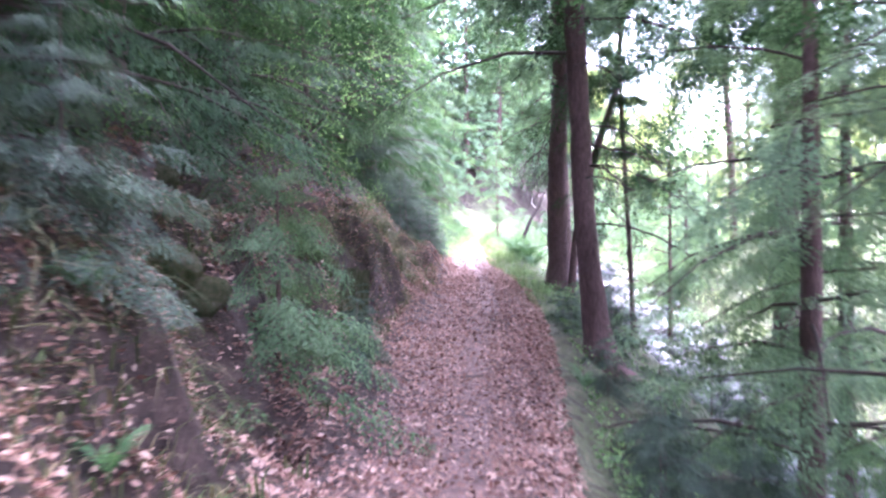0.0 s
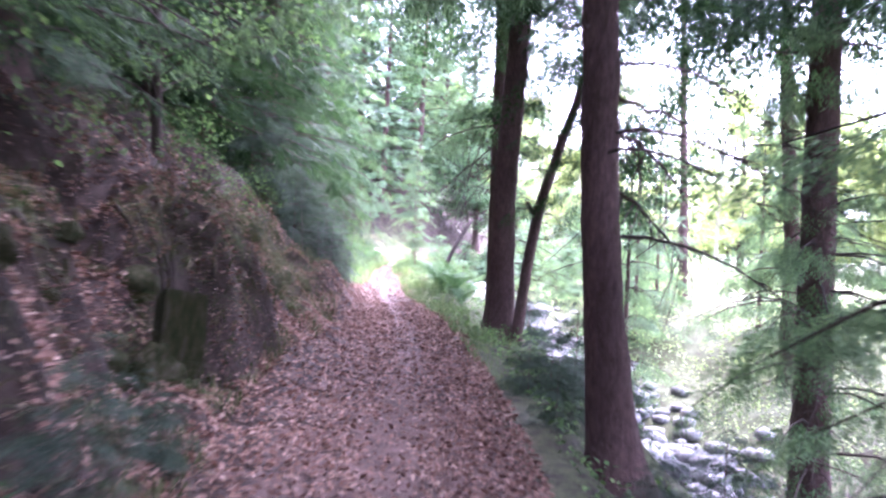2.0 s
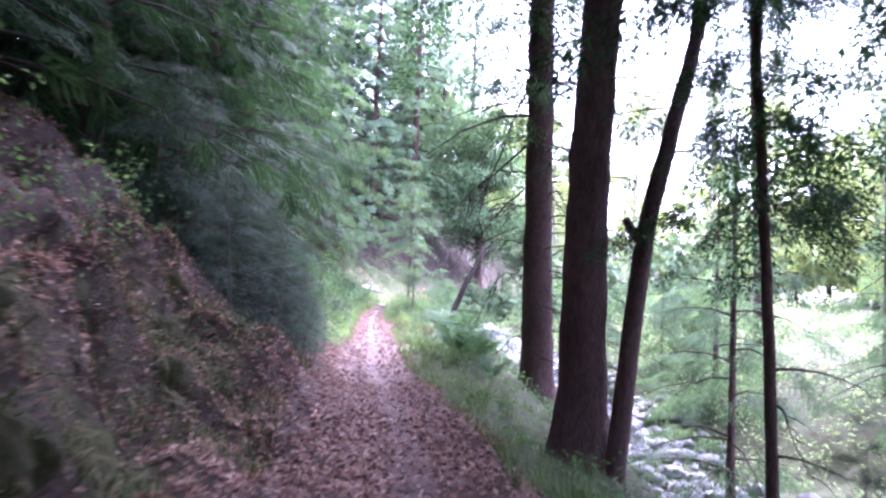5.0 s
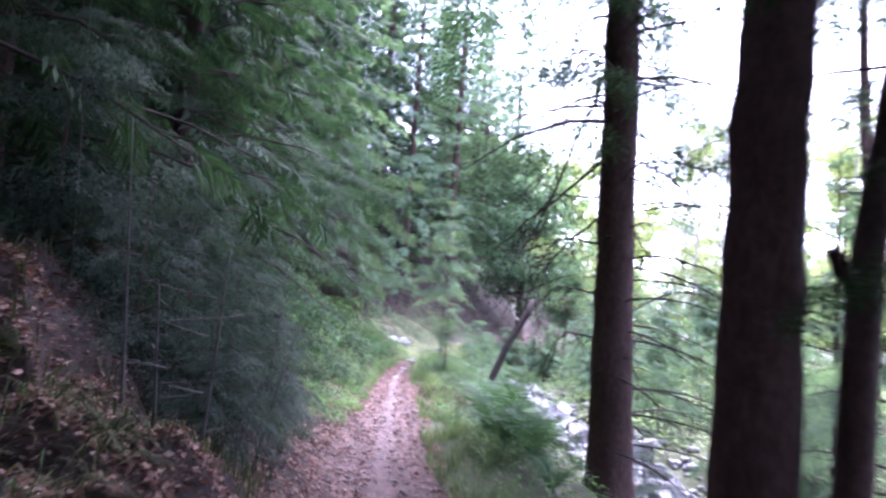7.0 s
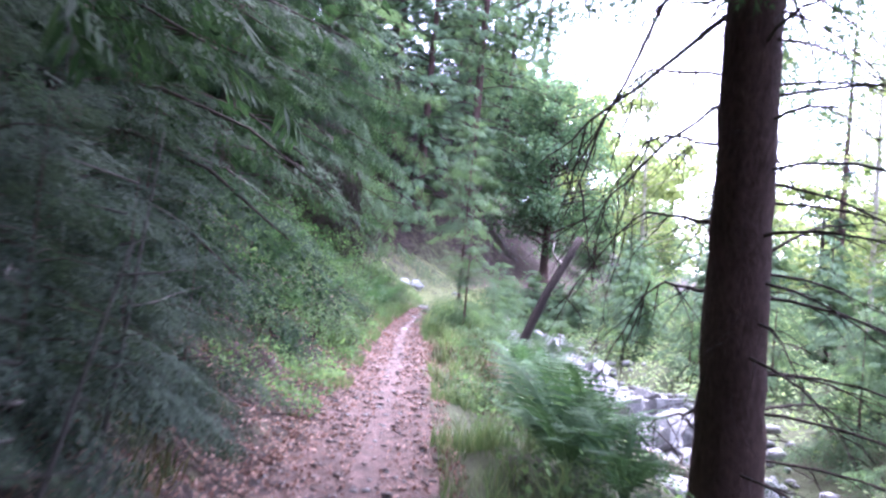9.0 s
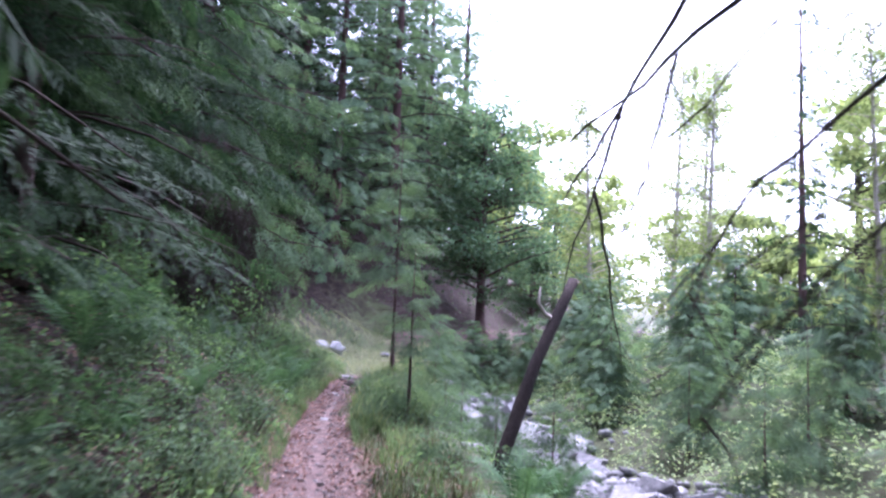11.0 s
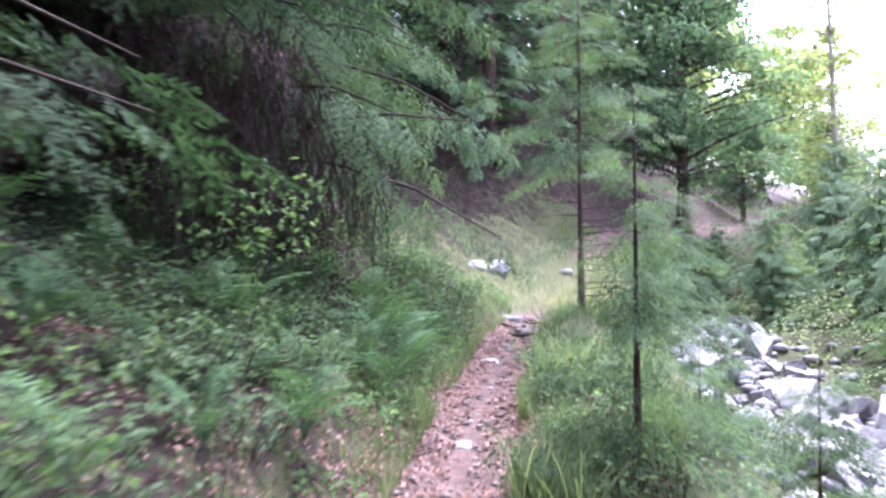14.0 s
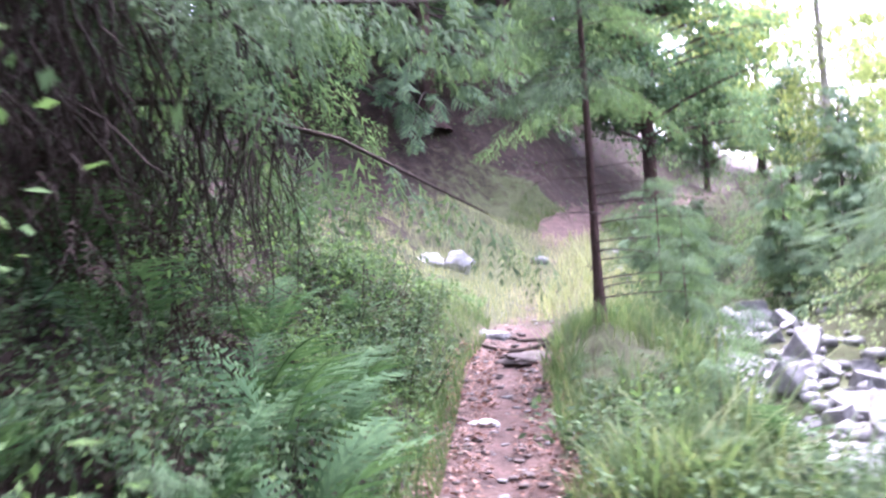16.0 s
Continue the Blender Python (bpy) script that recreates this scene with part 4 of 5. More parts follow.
for x, y, s in ((-1.6, 6.8, 0.9), (-1.9, 9.6, 0.8), (-1.5, 11.6, 1.0), (-1.3, 12.9, 0.7), (-2.2, 4.6, 0.9), (-1.2, 14.6, 0.8), (-2.0, 13.8, 1.2)):
    again(seedling, x, y, x * 9, s, -0.05)
birch = broadleaf("birch_tree", "slender birch with pale yellow-green leaves beyond the stream", "tree", 9.6, 47.2, 73, 10, 0.09, 1.5, 1.9, 9000, 0.1, M_BIRCH, M_PALE, "birches beyond the stream", 80)
for x, y, s in ((11.8, 43.5, 1.0), (13.5, 50, 1.15), (12.2, 36.0, 0.85), (16, 40, 1.1), (14.6, 30, 0.8), (17.5, 56, 1.3)):
    again(birch, x, y, x * 3, s)
far_tree = broadleaf("broadleaf_tree", "sunlit yellow-green broadleaf tree across the valley", "tree", 30, 48, 74, 9, 0.2, 1.2, 4.2, 3200, 0.46, M_BIRCH, M_TWIG, "trees across the valley", 34)
gf = np.random.default_rng(78)
for k in range(46):
    a, d = radians(24 + 76 * (k + gf.random()) / 46), 30 + 34 * gf.random()
    x, y = 5 + d * math.sin(a), 6 + d * math.cos(a) + 18
    again(far_tree if k % 5 else distant, x, y, gf.random() * 6.28, (0.75 + 0.5 * gf.random()) * (1 if k % 5 else 0.7))


for x, y, s in ((6, 63, 1.0), (10.5, 66, 1.1), (14.5, 70, 1.0), (3, 68, 1.2), (19, 75, 1.1), (23, 68, 0.9), (12, 78, 1.2)):
    again(far_tree, x, y, x, s)


# ---- bushes, ferns and grass ----
def bilberry():
    thing = new("bilberry_bush")
    thing.location = (-0.3, 28.0, gz(-0.3, 28.0) - 0.03)
    tagged(thing, "low bilberry bush with small fresh green leaves", "bush", "bilberry bushes on the bank")
    g = np.random.default_rng(81)
    stems, at = [], []
    for k in range(40):
        az, out, h = g.random() * 6.28, 0.42 * math.sqrt(g.random()), 0.26 + 0.2 * g.random()
        s = np.linspace(0, 1, 4)
        o = np.array([math.cos(az), math.sin(az), 0]) * out
        pts = o * (0.5 + 0.6 * s[:, None]) + np.stack([0.05 * g.normal() * s, 0.05 * g.normal() * s, h * s], -1)
        if k % 2 == 0:
            stems.append(tube(pts, 0.003 * (1.2 - s), 3))
        for j in range(10):
            a = 0.3 + 0.7 * g.random()
            at.append([np.interp(a, s, pts[:, c]) + 0.035 * g.normal() for c in range(3)])
    n = len(at)
    m = turn(g.random(n) * 6.28, g.normal(size=n) * 0.5, g.normal(size=n) * 0.5, 0.036 + 0.026 * g.random(n), np.array(at))
    part("stem_wood", mesh_of("stems", *join(stems), M_TWIG), thing)
    part("foliage", mesh_of("foliage", *stamp(LEAF2_V, LEAF2_F, m), M_SHRUB), thing, "small oval leaves")
    return thing


bush = bilberry()
gb = np.random.default_rng(82)
for k in range(105):
    y = 23.5 + 16.5 * gb.random()
    x = trail_x(y) - trail_half(y) - 0.28 - 2.3 * gb.random() ** 1.5
    if y > 36.5:
        x -= 1.2
    again(bush, x, y, gb.random() * 6.28, 0.6 + 0.45 * gb.random(), -0.04)
for k in range(64):
    y = 28.6 + 8 * gb.random()
    x = trail_x(y) - trail_half(y) - 0.4 - 2.2 * gb.random()
    again(bush, x, y, gb.random() * 6.28, 0.6 + 0.4 * gb.random(), -0.04)
for k in range(18):
    y = 22.5 + 7 * gb.random()
    x = trail_x(y) - trail_half(y) - 0.35 - 2.4 * gb.random()
    again(bush, x, y, gb.random() * 6.28, 0.6 + 0.45 * gb.random(), -0.04)
for k in range(16):
    y = 29.5 + 5 * gb.random()
    again(bush, trail_x(y) + trail_half(y) + 0.2 + 0.9 * gb.random(), y, gb.random() * 6.28, 0.6 + 0.4 * gb.random(), -0.04)
for k in range(36):
    y = 20 + 20 * gb.random()
    x = trail_x(y) + trail_half(y) + 0.4 + 2.3 * gb.random()
    again(bush, x, y, gb.random() * 6.28, 0.7 + 0.4 * gb.random(), -0.04)


def frond_mesh(seed, L, pinnae=14):
    """A fern frond along x: arched midrib and tapering, toothed pinnae."""
    g = np.random.default_rng(seed)
    tri = []
    rib = lambda s: np.array([L * s * (1 - 0.08 * s), 0.03 * L * math.sin(3 * s), L * (0.55 * s - 0.62 * s * s)])
    for k in range(pinnae):
        s = 0.2 + 0.78 * k / pinnae
        o, o2 = rib(s), rib(min(1, s + 0.5 / pinnae))
        d = o2 - o
        d /= np.linalg.norm(d)
        wl = L * 0.3 * math.sin(math.pi * min(1, (s - 0.12) / 0.95)) ** 0.8 * (1.1 - 0.5 * s) + 0.01
        for sg in (-1, 1):
            side = np.array([0.35 * d[0], sg, -0.28 + 0.1 * g.normal()])
            side /= np.linalg.norm(side)
            w = L / pinnae * 0.5
            for j in range(4):
                a, b = j / 4, (j + 1) / 4
                base = o + side * wl * a
                tri.append([base - d * w * (1 - a), base + d * w * (1 - a), o + side * wl * (b + 0.06) + d * w * 0.5])
    v = np.array(tri).reshape(-1, 3)
    s = np.linspace(0, 1, 8)
    rv, rf = tube([rib(a) for a in s], 0.006 * (1.1 - s), 4)
    return join([(v, np.arange(len(v)).reshape(-1, 3)), (rv, tris(rf))])


FRONDS = [mesh_of("frond", *frond_mesh(90 + k, 0.62 + 0.1 * k), M_FERN) for k in range(3)]


def fern(x, y, n, s, label):
    g = np.random.default_rng(int(abs(x * 131 + y * 17)))
    thing = new("fern")
    thing.location = (x, y, gz(x, y) + 0.02)
    tagged(thing, label, "fern", "ferns beside the trail")
    for k in range(n):
        p = part("frond", FRONDS[k % 3], thing)
        p.matrix_basis = Matrix.Rotation(6.28 * (k + 0.7 * g.random()) / n, 4, "Z") @ Matrix.Rotation(-0.55 - 0.5 * g.random(), 4, "Y") @ Matrix.Scale(s * (0.75 + 0.5 * g.random()), 4)


for x, y, n, s in ((-0.5, 25.6, 5, 1.0), (-0.9, 26.2, 6, 1.2), (-0.2, 26.9, 5, 0.9), (-0.8, 27.4, 6, 1.2), (-1.4, 27.9, 6, 1.3), (-0.3, 24.4, 4, 0.8), (-1.5, 29.4, 6, 1.3), (-1.0, 28.4, 6, 1.1), (-1.6, 31.2, 6, 1.5), (-1.4, 33.6, 6, 1.4), (0.3, 31.6, 6, 1.2), (-0.3, 28.2, 5, 0.9), (-0.1, 28.9, 5, 0.8), (0.1, 29.8, 6, 0.9), (-0.1, 30.8, 5, 0.75), (0.3, 32.9, 6, 1.0), (-0.5, 31.3, 6, 0.9), (0.1, 32.3, 6, 1.3), (-0.6, 32.6, 5, 1.5), (0.25, 33.6, 6, 1.2), (-0.3, 34.3, 6, 1.4), (0.0, 31.7, 5, 1.1), (-0.15, 33.0, 6, 1.4), (-0.5, 30.4, 5, 1.2), (0.2, 34.5, 5, 1.1), (-1.2, 32.8, 5, 1.5), (-1.0, 33.0, 6, 1.4), (-0.9, 31.9, 5, 1.2), (0.15, 35.2, 5, 0.9), (-0.75, 33.6, 5, 1.3), (-1.1, 35.0, 6, 1.2), (-0.2, 29.8, 4, 0.8), (-1.2, 30.3, 5, 1.0), (0.0, 36.0, 5, 0.8), (-0.9, 29.0, 4, 0.9), (-0.5, 37.2, 5, 0.9), (-1.3, 26.8, 4, 0.9), (-0.8, 24.8, 4, 0.8)):
    fern(x, y, n, s * 0.75, "arching green bracken fern on the bank above the trail")
for x, y, n, s in ((1.9, 20.9, 8, 1.1), (2.2, 21.9, 8, 1.25), (2.5, 22.8, 8, 1.1), (2.25, 24.3, 7, 0.9), (2.55, 25.2, 7, 1.0), (2.3, 26.1, 6, 0.8), (2.9, 24.6, 6, 0.9), (2.0, 23.4, 5, 0.6), (2.75, 26.6, 5, 0.8), (1.95, 21.2, 7, 0.8), (2.15, 20.4, 7, 0.85), (2.25, 19.8, 6, 0.7), (2.05, 22.3, 6, 0.75), (2.4, 33.2, 4, 0.6)):
    fern(x, y, n, s, "bright green fern on the slope below the trail")


def grass():
    """Blades along both edges of the trail and over the clearing."""
    g = np.random.default_rng(95)
    n = 56000
    y = 11.5 + 34.5 * g.random(n) ** 0.8
    side = np.where(g.random(n) < 0.45, -1, 1)
    off = np.where(side > 0, 0.0 + 1.1 * g.random(n) ** 1.5, -0.03 + 0.55 * g.random(n) ** 1.6)
    x = trail_x(y) + side * (trail_half(y) + off)
    free = (y > 37.2) & (y < 44)
    x = np.where(free, trail_x(y) + (g.random(n) - 0.6) * 4.2, x)
    keep = smooth_noise(x, y, 1.4) > np.where(x < trail_x(y), np.interp(y, [18, 20, 25, 31], [0.6, 0.3, 0.1, -0.2]), np.interp(y, [12, 18, 24, 29, 31], [-0.05, -0.12, -0.02, 0.1, -0.12]))
    keep |= free
    x, y = x[keep], y[keep]
    n = len(x)
    h = (0.05 + 0.13 * g.random(n)) * np.where((x > trail_x(y)) & (y > 29), 1.5, 0.9)
    v = np.array([(0, -0.012, 0), (0, 0.012, 0), (0.16, -0.009, 0.5), (0.16, 0.009, 0.5), (0.5, 0, 0.85)])
    f = np.array([(0, 1, 3), (0, 3, 2), (2, 3, 4)])
    az = g.random(n) * 6.28
    m = turn(az, np.zeros(n), np.zeros(n), h * 1.15, np.stack([x, y, land(x, y) - 0.01], -1))
    m[:, :3, 1] *= 1.5
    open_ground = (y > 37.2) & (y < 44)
    # clearing blades take the paler colour that stands in for sun
    tagged(new("meadow_grass", mesh_of("meadow_grass", *stamp(v, f, m[open_ground]), M_LIT_HAY)), "pale grass of the clearing, lightened further to look sunlit", "grass", kind="stuff")
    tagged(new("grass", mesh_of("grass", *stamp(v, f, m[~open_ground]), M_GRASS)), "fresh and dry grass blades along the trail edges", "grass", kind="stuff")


grass()


def blade_mesh(seed, L):
    """A bunch of nine long arching grass blades from one root."""
    g = np.random.default_rng(seed)
    out = []
    s = np.linspace(0, 1, 6)
    for k in range(9):
        az, l, bend = g.random() * 6.28, L * (0.6 + 0.5 * g.random()), 0.3 + 0.5 * g.random()
        r = l * bend * s ** 1.6
        mid = np.stack([math.cos(az) * r, math.sin(az) * r, l * (s - 0.45 * bend * s ** 3)], -1) + np.array([0.04 * g.normal(), 0.04 * g.normal(), 0])
        w = 0.005 * (1.05 - s ** 2)[:, None] * np.array([-math.sin(az), math.cos(az), 0])
        v = np.concatenate([mid - w, mid + w])
        i = np.arange(5)
        f = np.concatenate([np.stack([i, i + 6, i + 7], -1), np.stack([i, i + 7, i + 1], -1)])
        out.append((v, f))
    return mesh_of("tuft", *join(out), M_GRASS)


BLADES = [blade_mesh(400 + k, 0.42 + 0.07 * k) for k in range(4)]


def tussock(x, y, s, g):
    thing = new("grass_tussock")
    thing.location = (x, y, gz(x, y) - 0.02)
    tagged(thing, "tall tussock of long arching grass beside the trail", "grass", "grass tussocks")
    for k in range(5):
        p = part("tuft", BLADES[(k + int(x * 7)) % 4], thing)
        p.matrix_basis = Matrix.Translation((0.07 * g.normal(), 0.07 * g.normal(), 0)) @ Matrix.Rotation(g.random() * 6.28, 4, "Z") @ Matrix.Scale(s * (0.8 + 0.4 * g.random()), 4)


gt = np.random.default_rng(410)
for k in range(30):
    y = 29.6 + 5.6 * gt.random()
    tussock(trail_x(y) + trail_half(y) + 0.12 + 0.95 * gt.random(), y, 0.7 + 0.5 * gt.random(), gt)
for k in range(40):
    y = 13 + 16.0 * gt.random()
    tussock(trail_x(y) + trail_half(y) + 0.1 + 0.5 * gt.random(), y, 0.5 + 0.3 * gt.random(), gt)
for k in range(18):
    y = 24 + 11 * gt.random()
    tussock(trail_x(y) - trail_half(y) - 0.05 - 0.3 * gt.random(), y, 0.4 + 0.3 * gt.random(), gt)


def undergrowth():
    """Low bramble and herb leaves in uneven mounds over the slope, the stream's banks and beyond."""
    g = np.random.default_rng(99)
    n = 110000
    y = -4 + 62 * g.random(n)
    c, w = trail_x(y), trail_half(y)
    x = c + w + 0.35 + 15 * g.random(n) ** 1.3
    lump = smooth_noise(x, y, 0.9) + 0.6 * smooth_noise(x, y, 2.6)
    bed = np.abs(x - stream_x(y)) < 0.95
    keep = (lump > -0.18) & ~bed & (x < stream_x(y) + 12)
    x, y, lump = x[keep], y[keep], lump[keep]
    n = 9000
    hx, hy = -6 + 18 * g.random(n), 45 + 16 * g.random(n)
    x, y, lump = np.append(x, hx), np.append(y, hy), np.append(lump, 0.3 * np.ones(n))
    n = 9000
    hx, hy = 0.3 - 5.7 * g.random(n), 35.5 + 11 * g.random(n)
    ok = smooth_noise(hx, hy, 1.1) + 0.5 * smooth_noise(hx, hy, 3) > -0.1
    x, y, lump = np.append(x, hx[ok]), np.append(y, hy[ok]), np.append(lump, 0.1 * np.ones(ok.sum()))
    n = len(x)
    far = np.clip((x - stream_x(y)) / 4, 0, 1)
    top = (0.12 + 0.5 * np.clip(lump, 0, 1)) * (1 + 2.6 * far)
    at = np.stack([x, y, land(x, y) + top * g.random(n) ** 0.7], -1)
    m = turn(g.random(n) * 6.28, g.normal(size=n) * 0.4, g.normal(size=n) * 0.5, (0.035 + 0.04 * g.random(n)) * (1 + far), at)
    # leaves over the stream get the colour lightened for the bright valley
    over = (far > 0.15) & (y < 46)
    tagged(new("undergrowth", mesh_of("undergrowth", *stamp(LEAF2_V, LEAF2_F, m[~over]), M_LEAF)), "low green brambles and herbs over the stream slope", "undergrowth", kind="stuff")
    tagged(new("meadow_herbs", mesh_of("meadow_herbs", *stamp(LEAF2_V, LEAF2_F, m[over]), M_LIT_HERB)), "pale yellow-green herbs beyond the stream, lightened further to look sunlit", "undergrowth", kind="stuff")


undergrowth()


def verge_herbs():
    """Fresh low herbs in mounds along the bank's foot."""
    g = np.random.default_rng(131)
    n = 15000
    y = 22.0 + 16 * g.random(n)
    off = 1.4 * g.random(n) ** 1.3
    x = trail_x(y) - trail_half(y) - 0.06 - off
    lump = smooth_noise(x, y, 1.5) + 0.6 * smooth_noise(x, y, 3.7)
    keep = lump > -0.12
    x, y, lump = x[keep], y[keep], lump[keep]
    n = len(x)
    at = np.stack([x, y, land(x, y) + (0.06 + 0.4 * np.clip(lump + 0.1, 0, 1)) * g.random(n) ** 0.7], -1)
    m = turn(g.random(n) * 6.28, g.normal(size=n) * 0.45, g.normal(size=n) * 0.5, 0.03 + 0.035 * g.random(n), at)
    tagged(new("verge_herbs", mesh_of("verge_herbs", *stamp(LEAF2_V, LEAF2_F, m), M_LEAF)), "fresh green herbs in low mounds along the foot of the bank", "undergrowth", kind="stuff")


verge_herbs()


def fallen_leaves():
    g = np.random.default_rng(96)
    rows = []
    n = 84000
    y = -4 + 23 * g.random(n)
    c, w = trail_x(y), trail_half(y)
    x = c + w * 1.2 - 4.6 * g.random(n) ** 1.25
    keep = (np.abs(x - c) > 0.22 * w) | (g.random(n) < 0.4)
    keep &= (x > c - w - 0.3) | (smooth_noise(x, y, 1.9) + 0.6 * smooth_noise(x, y, 4.6) > -0.5)
    rows.append((x[keep], y[keep]))
    n = 44000
    y = -4 + 21 * g.random(n)
    x = trail_x(y) - trail_half(y) - 0.35 - 1.5 * g.random(n)
    keep = smooth_noise(x, y, 1.9) + 0.6 * smooth_noise(x, y, 4.6) > -0.45
    rows.append((x[keep], y[keep]))
    n = 15000
    y = 14 + 22 * g.random(n)
    c, w = trail_x(y), trail_half(y)
    x = c + np.where(g.random(n) < 0.6, -1, 1) * w * (1.3 - 1.1 * g.random(n) ** 1.5)
    rows.append((x, y))
    n = 24000
    y = 17 + 15 * g.random(n)
    x = trail_x(y) - trail_half(y) - 0.1 - 2.4 * g.random(n) ** 1.3
    keep = smooth_noise(x, y, 1.6) + 0.6 * smooth_noise(x, y, 4) > -0.25
    rows.append((x[keep], y[keep]))
    n = 3500
    y = 25 + 8 * g.random(n)
    rows.append((trail_x(y) + trail_half(y) + 0.9 * g.random(n), y))
    x, y = np.concatenate([r[0] for r in rows]), np.concatenate([r[1] for r in rows])
    n = len(x)
    at = np.stack([x, y, land(x, y) + 0.012 + 0.012 * g.random(n)], -1)
    m = turn(g.random(n) * 6.28, g.normal(size=n) * 0.3 + 0.1, g.normal(size=n) * 0.45, (0.036 + 0.03 * g.random(n)) * np.where(y > 17, 0.72, 1), at)
    tagged(new("fallen_leaves", mesh_of("fallen_leaves", *stamp(LEAF2_V, LEAF2_F, m), M_DEAD)), "dry reddish-brown beech leaves covering trail and bank", "leaf litter", kind="stuff")


fallen_leaves()


# ---- stones ----
def stone_mesh(seed, mat, flat=0.7, cuts=2):
    bm = bmesh.new()
    bmesh.ops.create_icosphere(bm, subdivisions=cuts, radius=1)
    g = np.random.default_rng(seed)
    planes = [Vector(g.normal(size=3)).normalized() for _ in range(7 if cuts < 4 else 10)]
    for v in bm.verts:
        d = v.co.normalized()
        r = min([1.0] + [(0.72 if cuts < 4 else 0.6) / max(0.05, d.dot(p)) for p in planes])
        v.co = d * r * (1 + (0.12 if cuts < 3 else 0.18) * noise.noise(d * 2.3 + Vector((seed, 0, 0))) + (0.07 if cuts < 3 else 0.16) * noise.noise(d * 5 + Vector((0, seed, 0))) + (0.03 if cuts < 3 else 0.08) * noise.noise(d * 13))
        v.co.z *= flat
    me = bpy.data.meshes.new("stone")
    bm.to_mesh(me)
    bm.free()
    me.materials.append(mat)
    return me


def broken_block(seed, mat):
    """An angular broken block: a box cut by slanted planes, with chipped edges."""
    g = np.random.default_rng(seed)
    bm = bmesh.new()
    bmesh.ops.create_cube(bm, size=2)
    for v in bm.verts:
        v.co = Vector((v.co.x * 1.1, v.co.y * 0.8, v.co.z * (0.5 + 0.3 * g.random()))) + Vector(g.normal(size=3)) * 0.16
    for k in range(4):
        n = Vector(g.normal(size=3)).normalized()
        cut = bmesh.ops.bisect_plane(bm, geom=bm.verts[:] + bm.edges[:] + bm.faces[:], plane_co=n * (0.62 + 0.25 * g.random()), plane_no=n, clear_outer=True)
        edges = [e for e in cut["geom_cut"] if isinstance(e, bmesh.types.BMEdge)]
        if edges:
            bmesh.ops.contextual_create(bm, geom=edges)
    bmesh.ops.bevel(bm, geom=bm.edges[:], offset=0.045, segments=1, affect="EDGES")
    me = bpy.data.meshes.new("stone")
    bm.to_mesh(me)
    bm.free()
    me.materials.append(mat)
    return me


STONES = [broken_block(k, M_STONE) for k in range(9)]
GRIT = [stone_mesh(30 + k, M_STONE, 0.6, 1) for k in range(4)]


def stream_bed():
    bed = new("stream_bed")
    bed.location = (4.8, 30, gz(4.8, 30))
    tagged(bed, "stony stream bed of pale grey boulders below the trail", "stream bed")
    g = np.random.default_rng(97)
    for k in range(290):
        y = 23.5 + 19 * g.random()
        x = stream_x(y) + 0.62 * min(1.5, max(-1.5, g.normal())) - 0.15
        s = 0.1 + 0.2 * g.random() ** 2
        p = part("stone", STONES[k % 9], bed)
        p.matrix_basis = Matrix.Translation(Vector((x, y, gz(x, y) + s * 0.15)) - bed.location) @ Euler((g.normal() * 0.4, g.normal() * 0.4, g.random() * 6.28)).to_matrix().to_4x4() @ Matrix.Diagonal((s * 1.2, s, s, 1))
    vs = []
    for k in range(4200):
        y = -3 + 46 * (g.random() if k % 3 else 0.56 + 0.2 * g.random())
        x = stream_x(y) + 0.75 * g.normal()
        s = 0.05 + (0.26 if y < 23.5 else 0.14) * g.random() ** 2
        me = GRIT[k % 4]
        co = np.array([v.co for v in me.vertices]) * s
        vs.append((co @ np.array(Euler((0, 0, g.random() * 6.28)).to_matrix()).T + np.array((x, y, gz(x, y) + 0.3 * s)) - np.array(bed.location), np.array([p.vertices for p in me.polygons])))
    tagged(part("gravel", mesh_of("gravel", *join(vs), M_STONE), bed, "small pale stones"), kind="stuff")


def lone_stone(name, x, y, size, mat, seed, label, sink=0.3, rz=0.0, flat=0.7, z=None, cuts=4):
    me = stone_mesh(seed, mat, flat, cuts)
    me.polygons.foreach_set("use_smooth", np.ones(len(me.polygons), bool))
    ob = new(name, me)
    ob.matrix_basis = Matrix.Translation((x, y, gz(x, y) + size[2] * (1 - sink) * flat - 0.02 if z is None else z)) @ Matrix.Rotation(rz, 4, "Z") @ Matrix.Diagonal((*size, 1))
    tagged(ob, label, "stone")


standing = new("standing_stone", broken_block(251, M_MOSSROCK))
standing.matrix_basis = Matrix.Translation((-0.98, 8.95, 0.68)) @ Euler((0.06, 0.05, 0.4)).to_matrix().to_4x4() @ Matrix.Diagonal((0.15, 0.18, 0.72, 1))
tagged(standing, "upright squared stone with a mossy top in the leafy bank", "stone")
lone_stone("boulder", -1.05, 8.6, (0.22, 0.3, 0.42), M_MOSSROCK, 202, "dark mossy boulder in the foot of the bank", z=0.62)
lone_stone("boulder", -0.85, 11.5, (0.24, 0.3, 0.5), M_MOSSROCK, 203, "mossy boulder half buried in the foot of the bank", z=0.72)
lone_stone("boulder", -1.9, 5.2, (0.4, 0.4, 0.3), M_MOSSROCK, 204, "mossy boulder half buried in the leafy bank", 0.8)
lone_stone("boulder", -1.0, 13.3, (0.35, 0.45, 0.5), M_MOSSROCK, 205, "mossy boulder at the edge of the trail", z=0.85)
lone_stone("boulder", -1.3, 17.0, (0.72, 0.9, 1.35), M_MOSSROCK, 206, "tall mossy rock ledge in the bank", z=1.25)
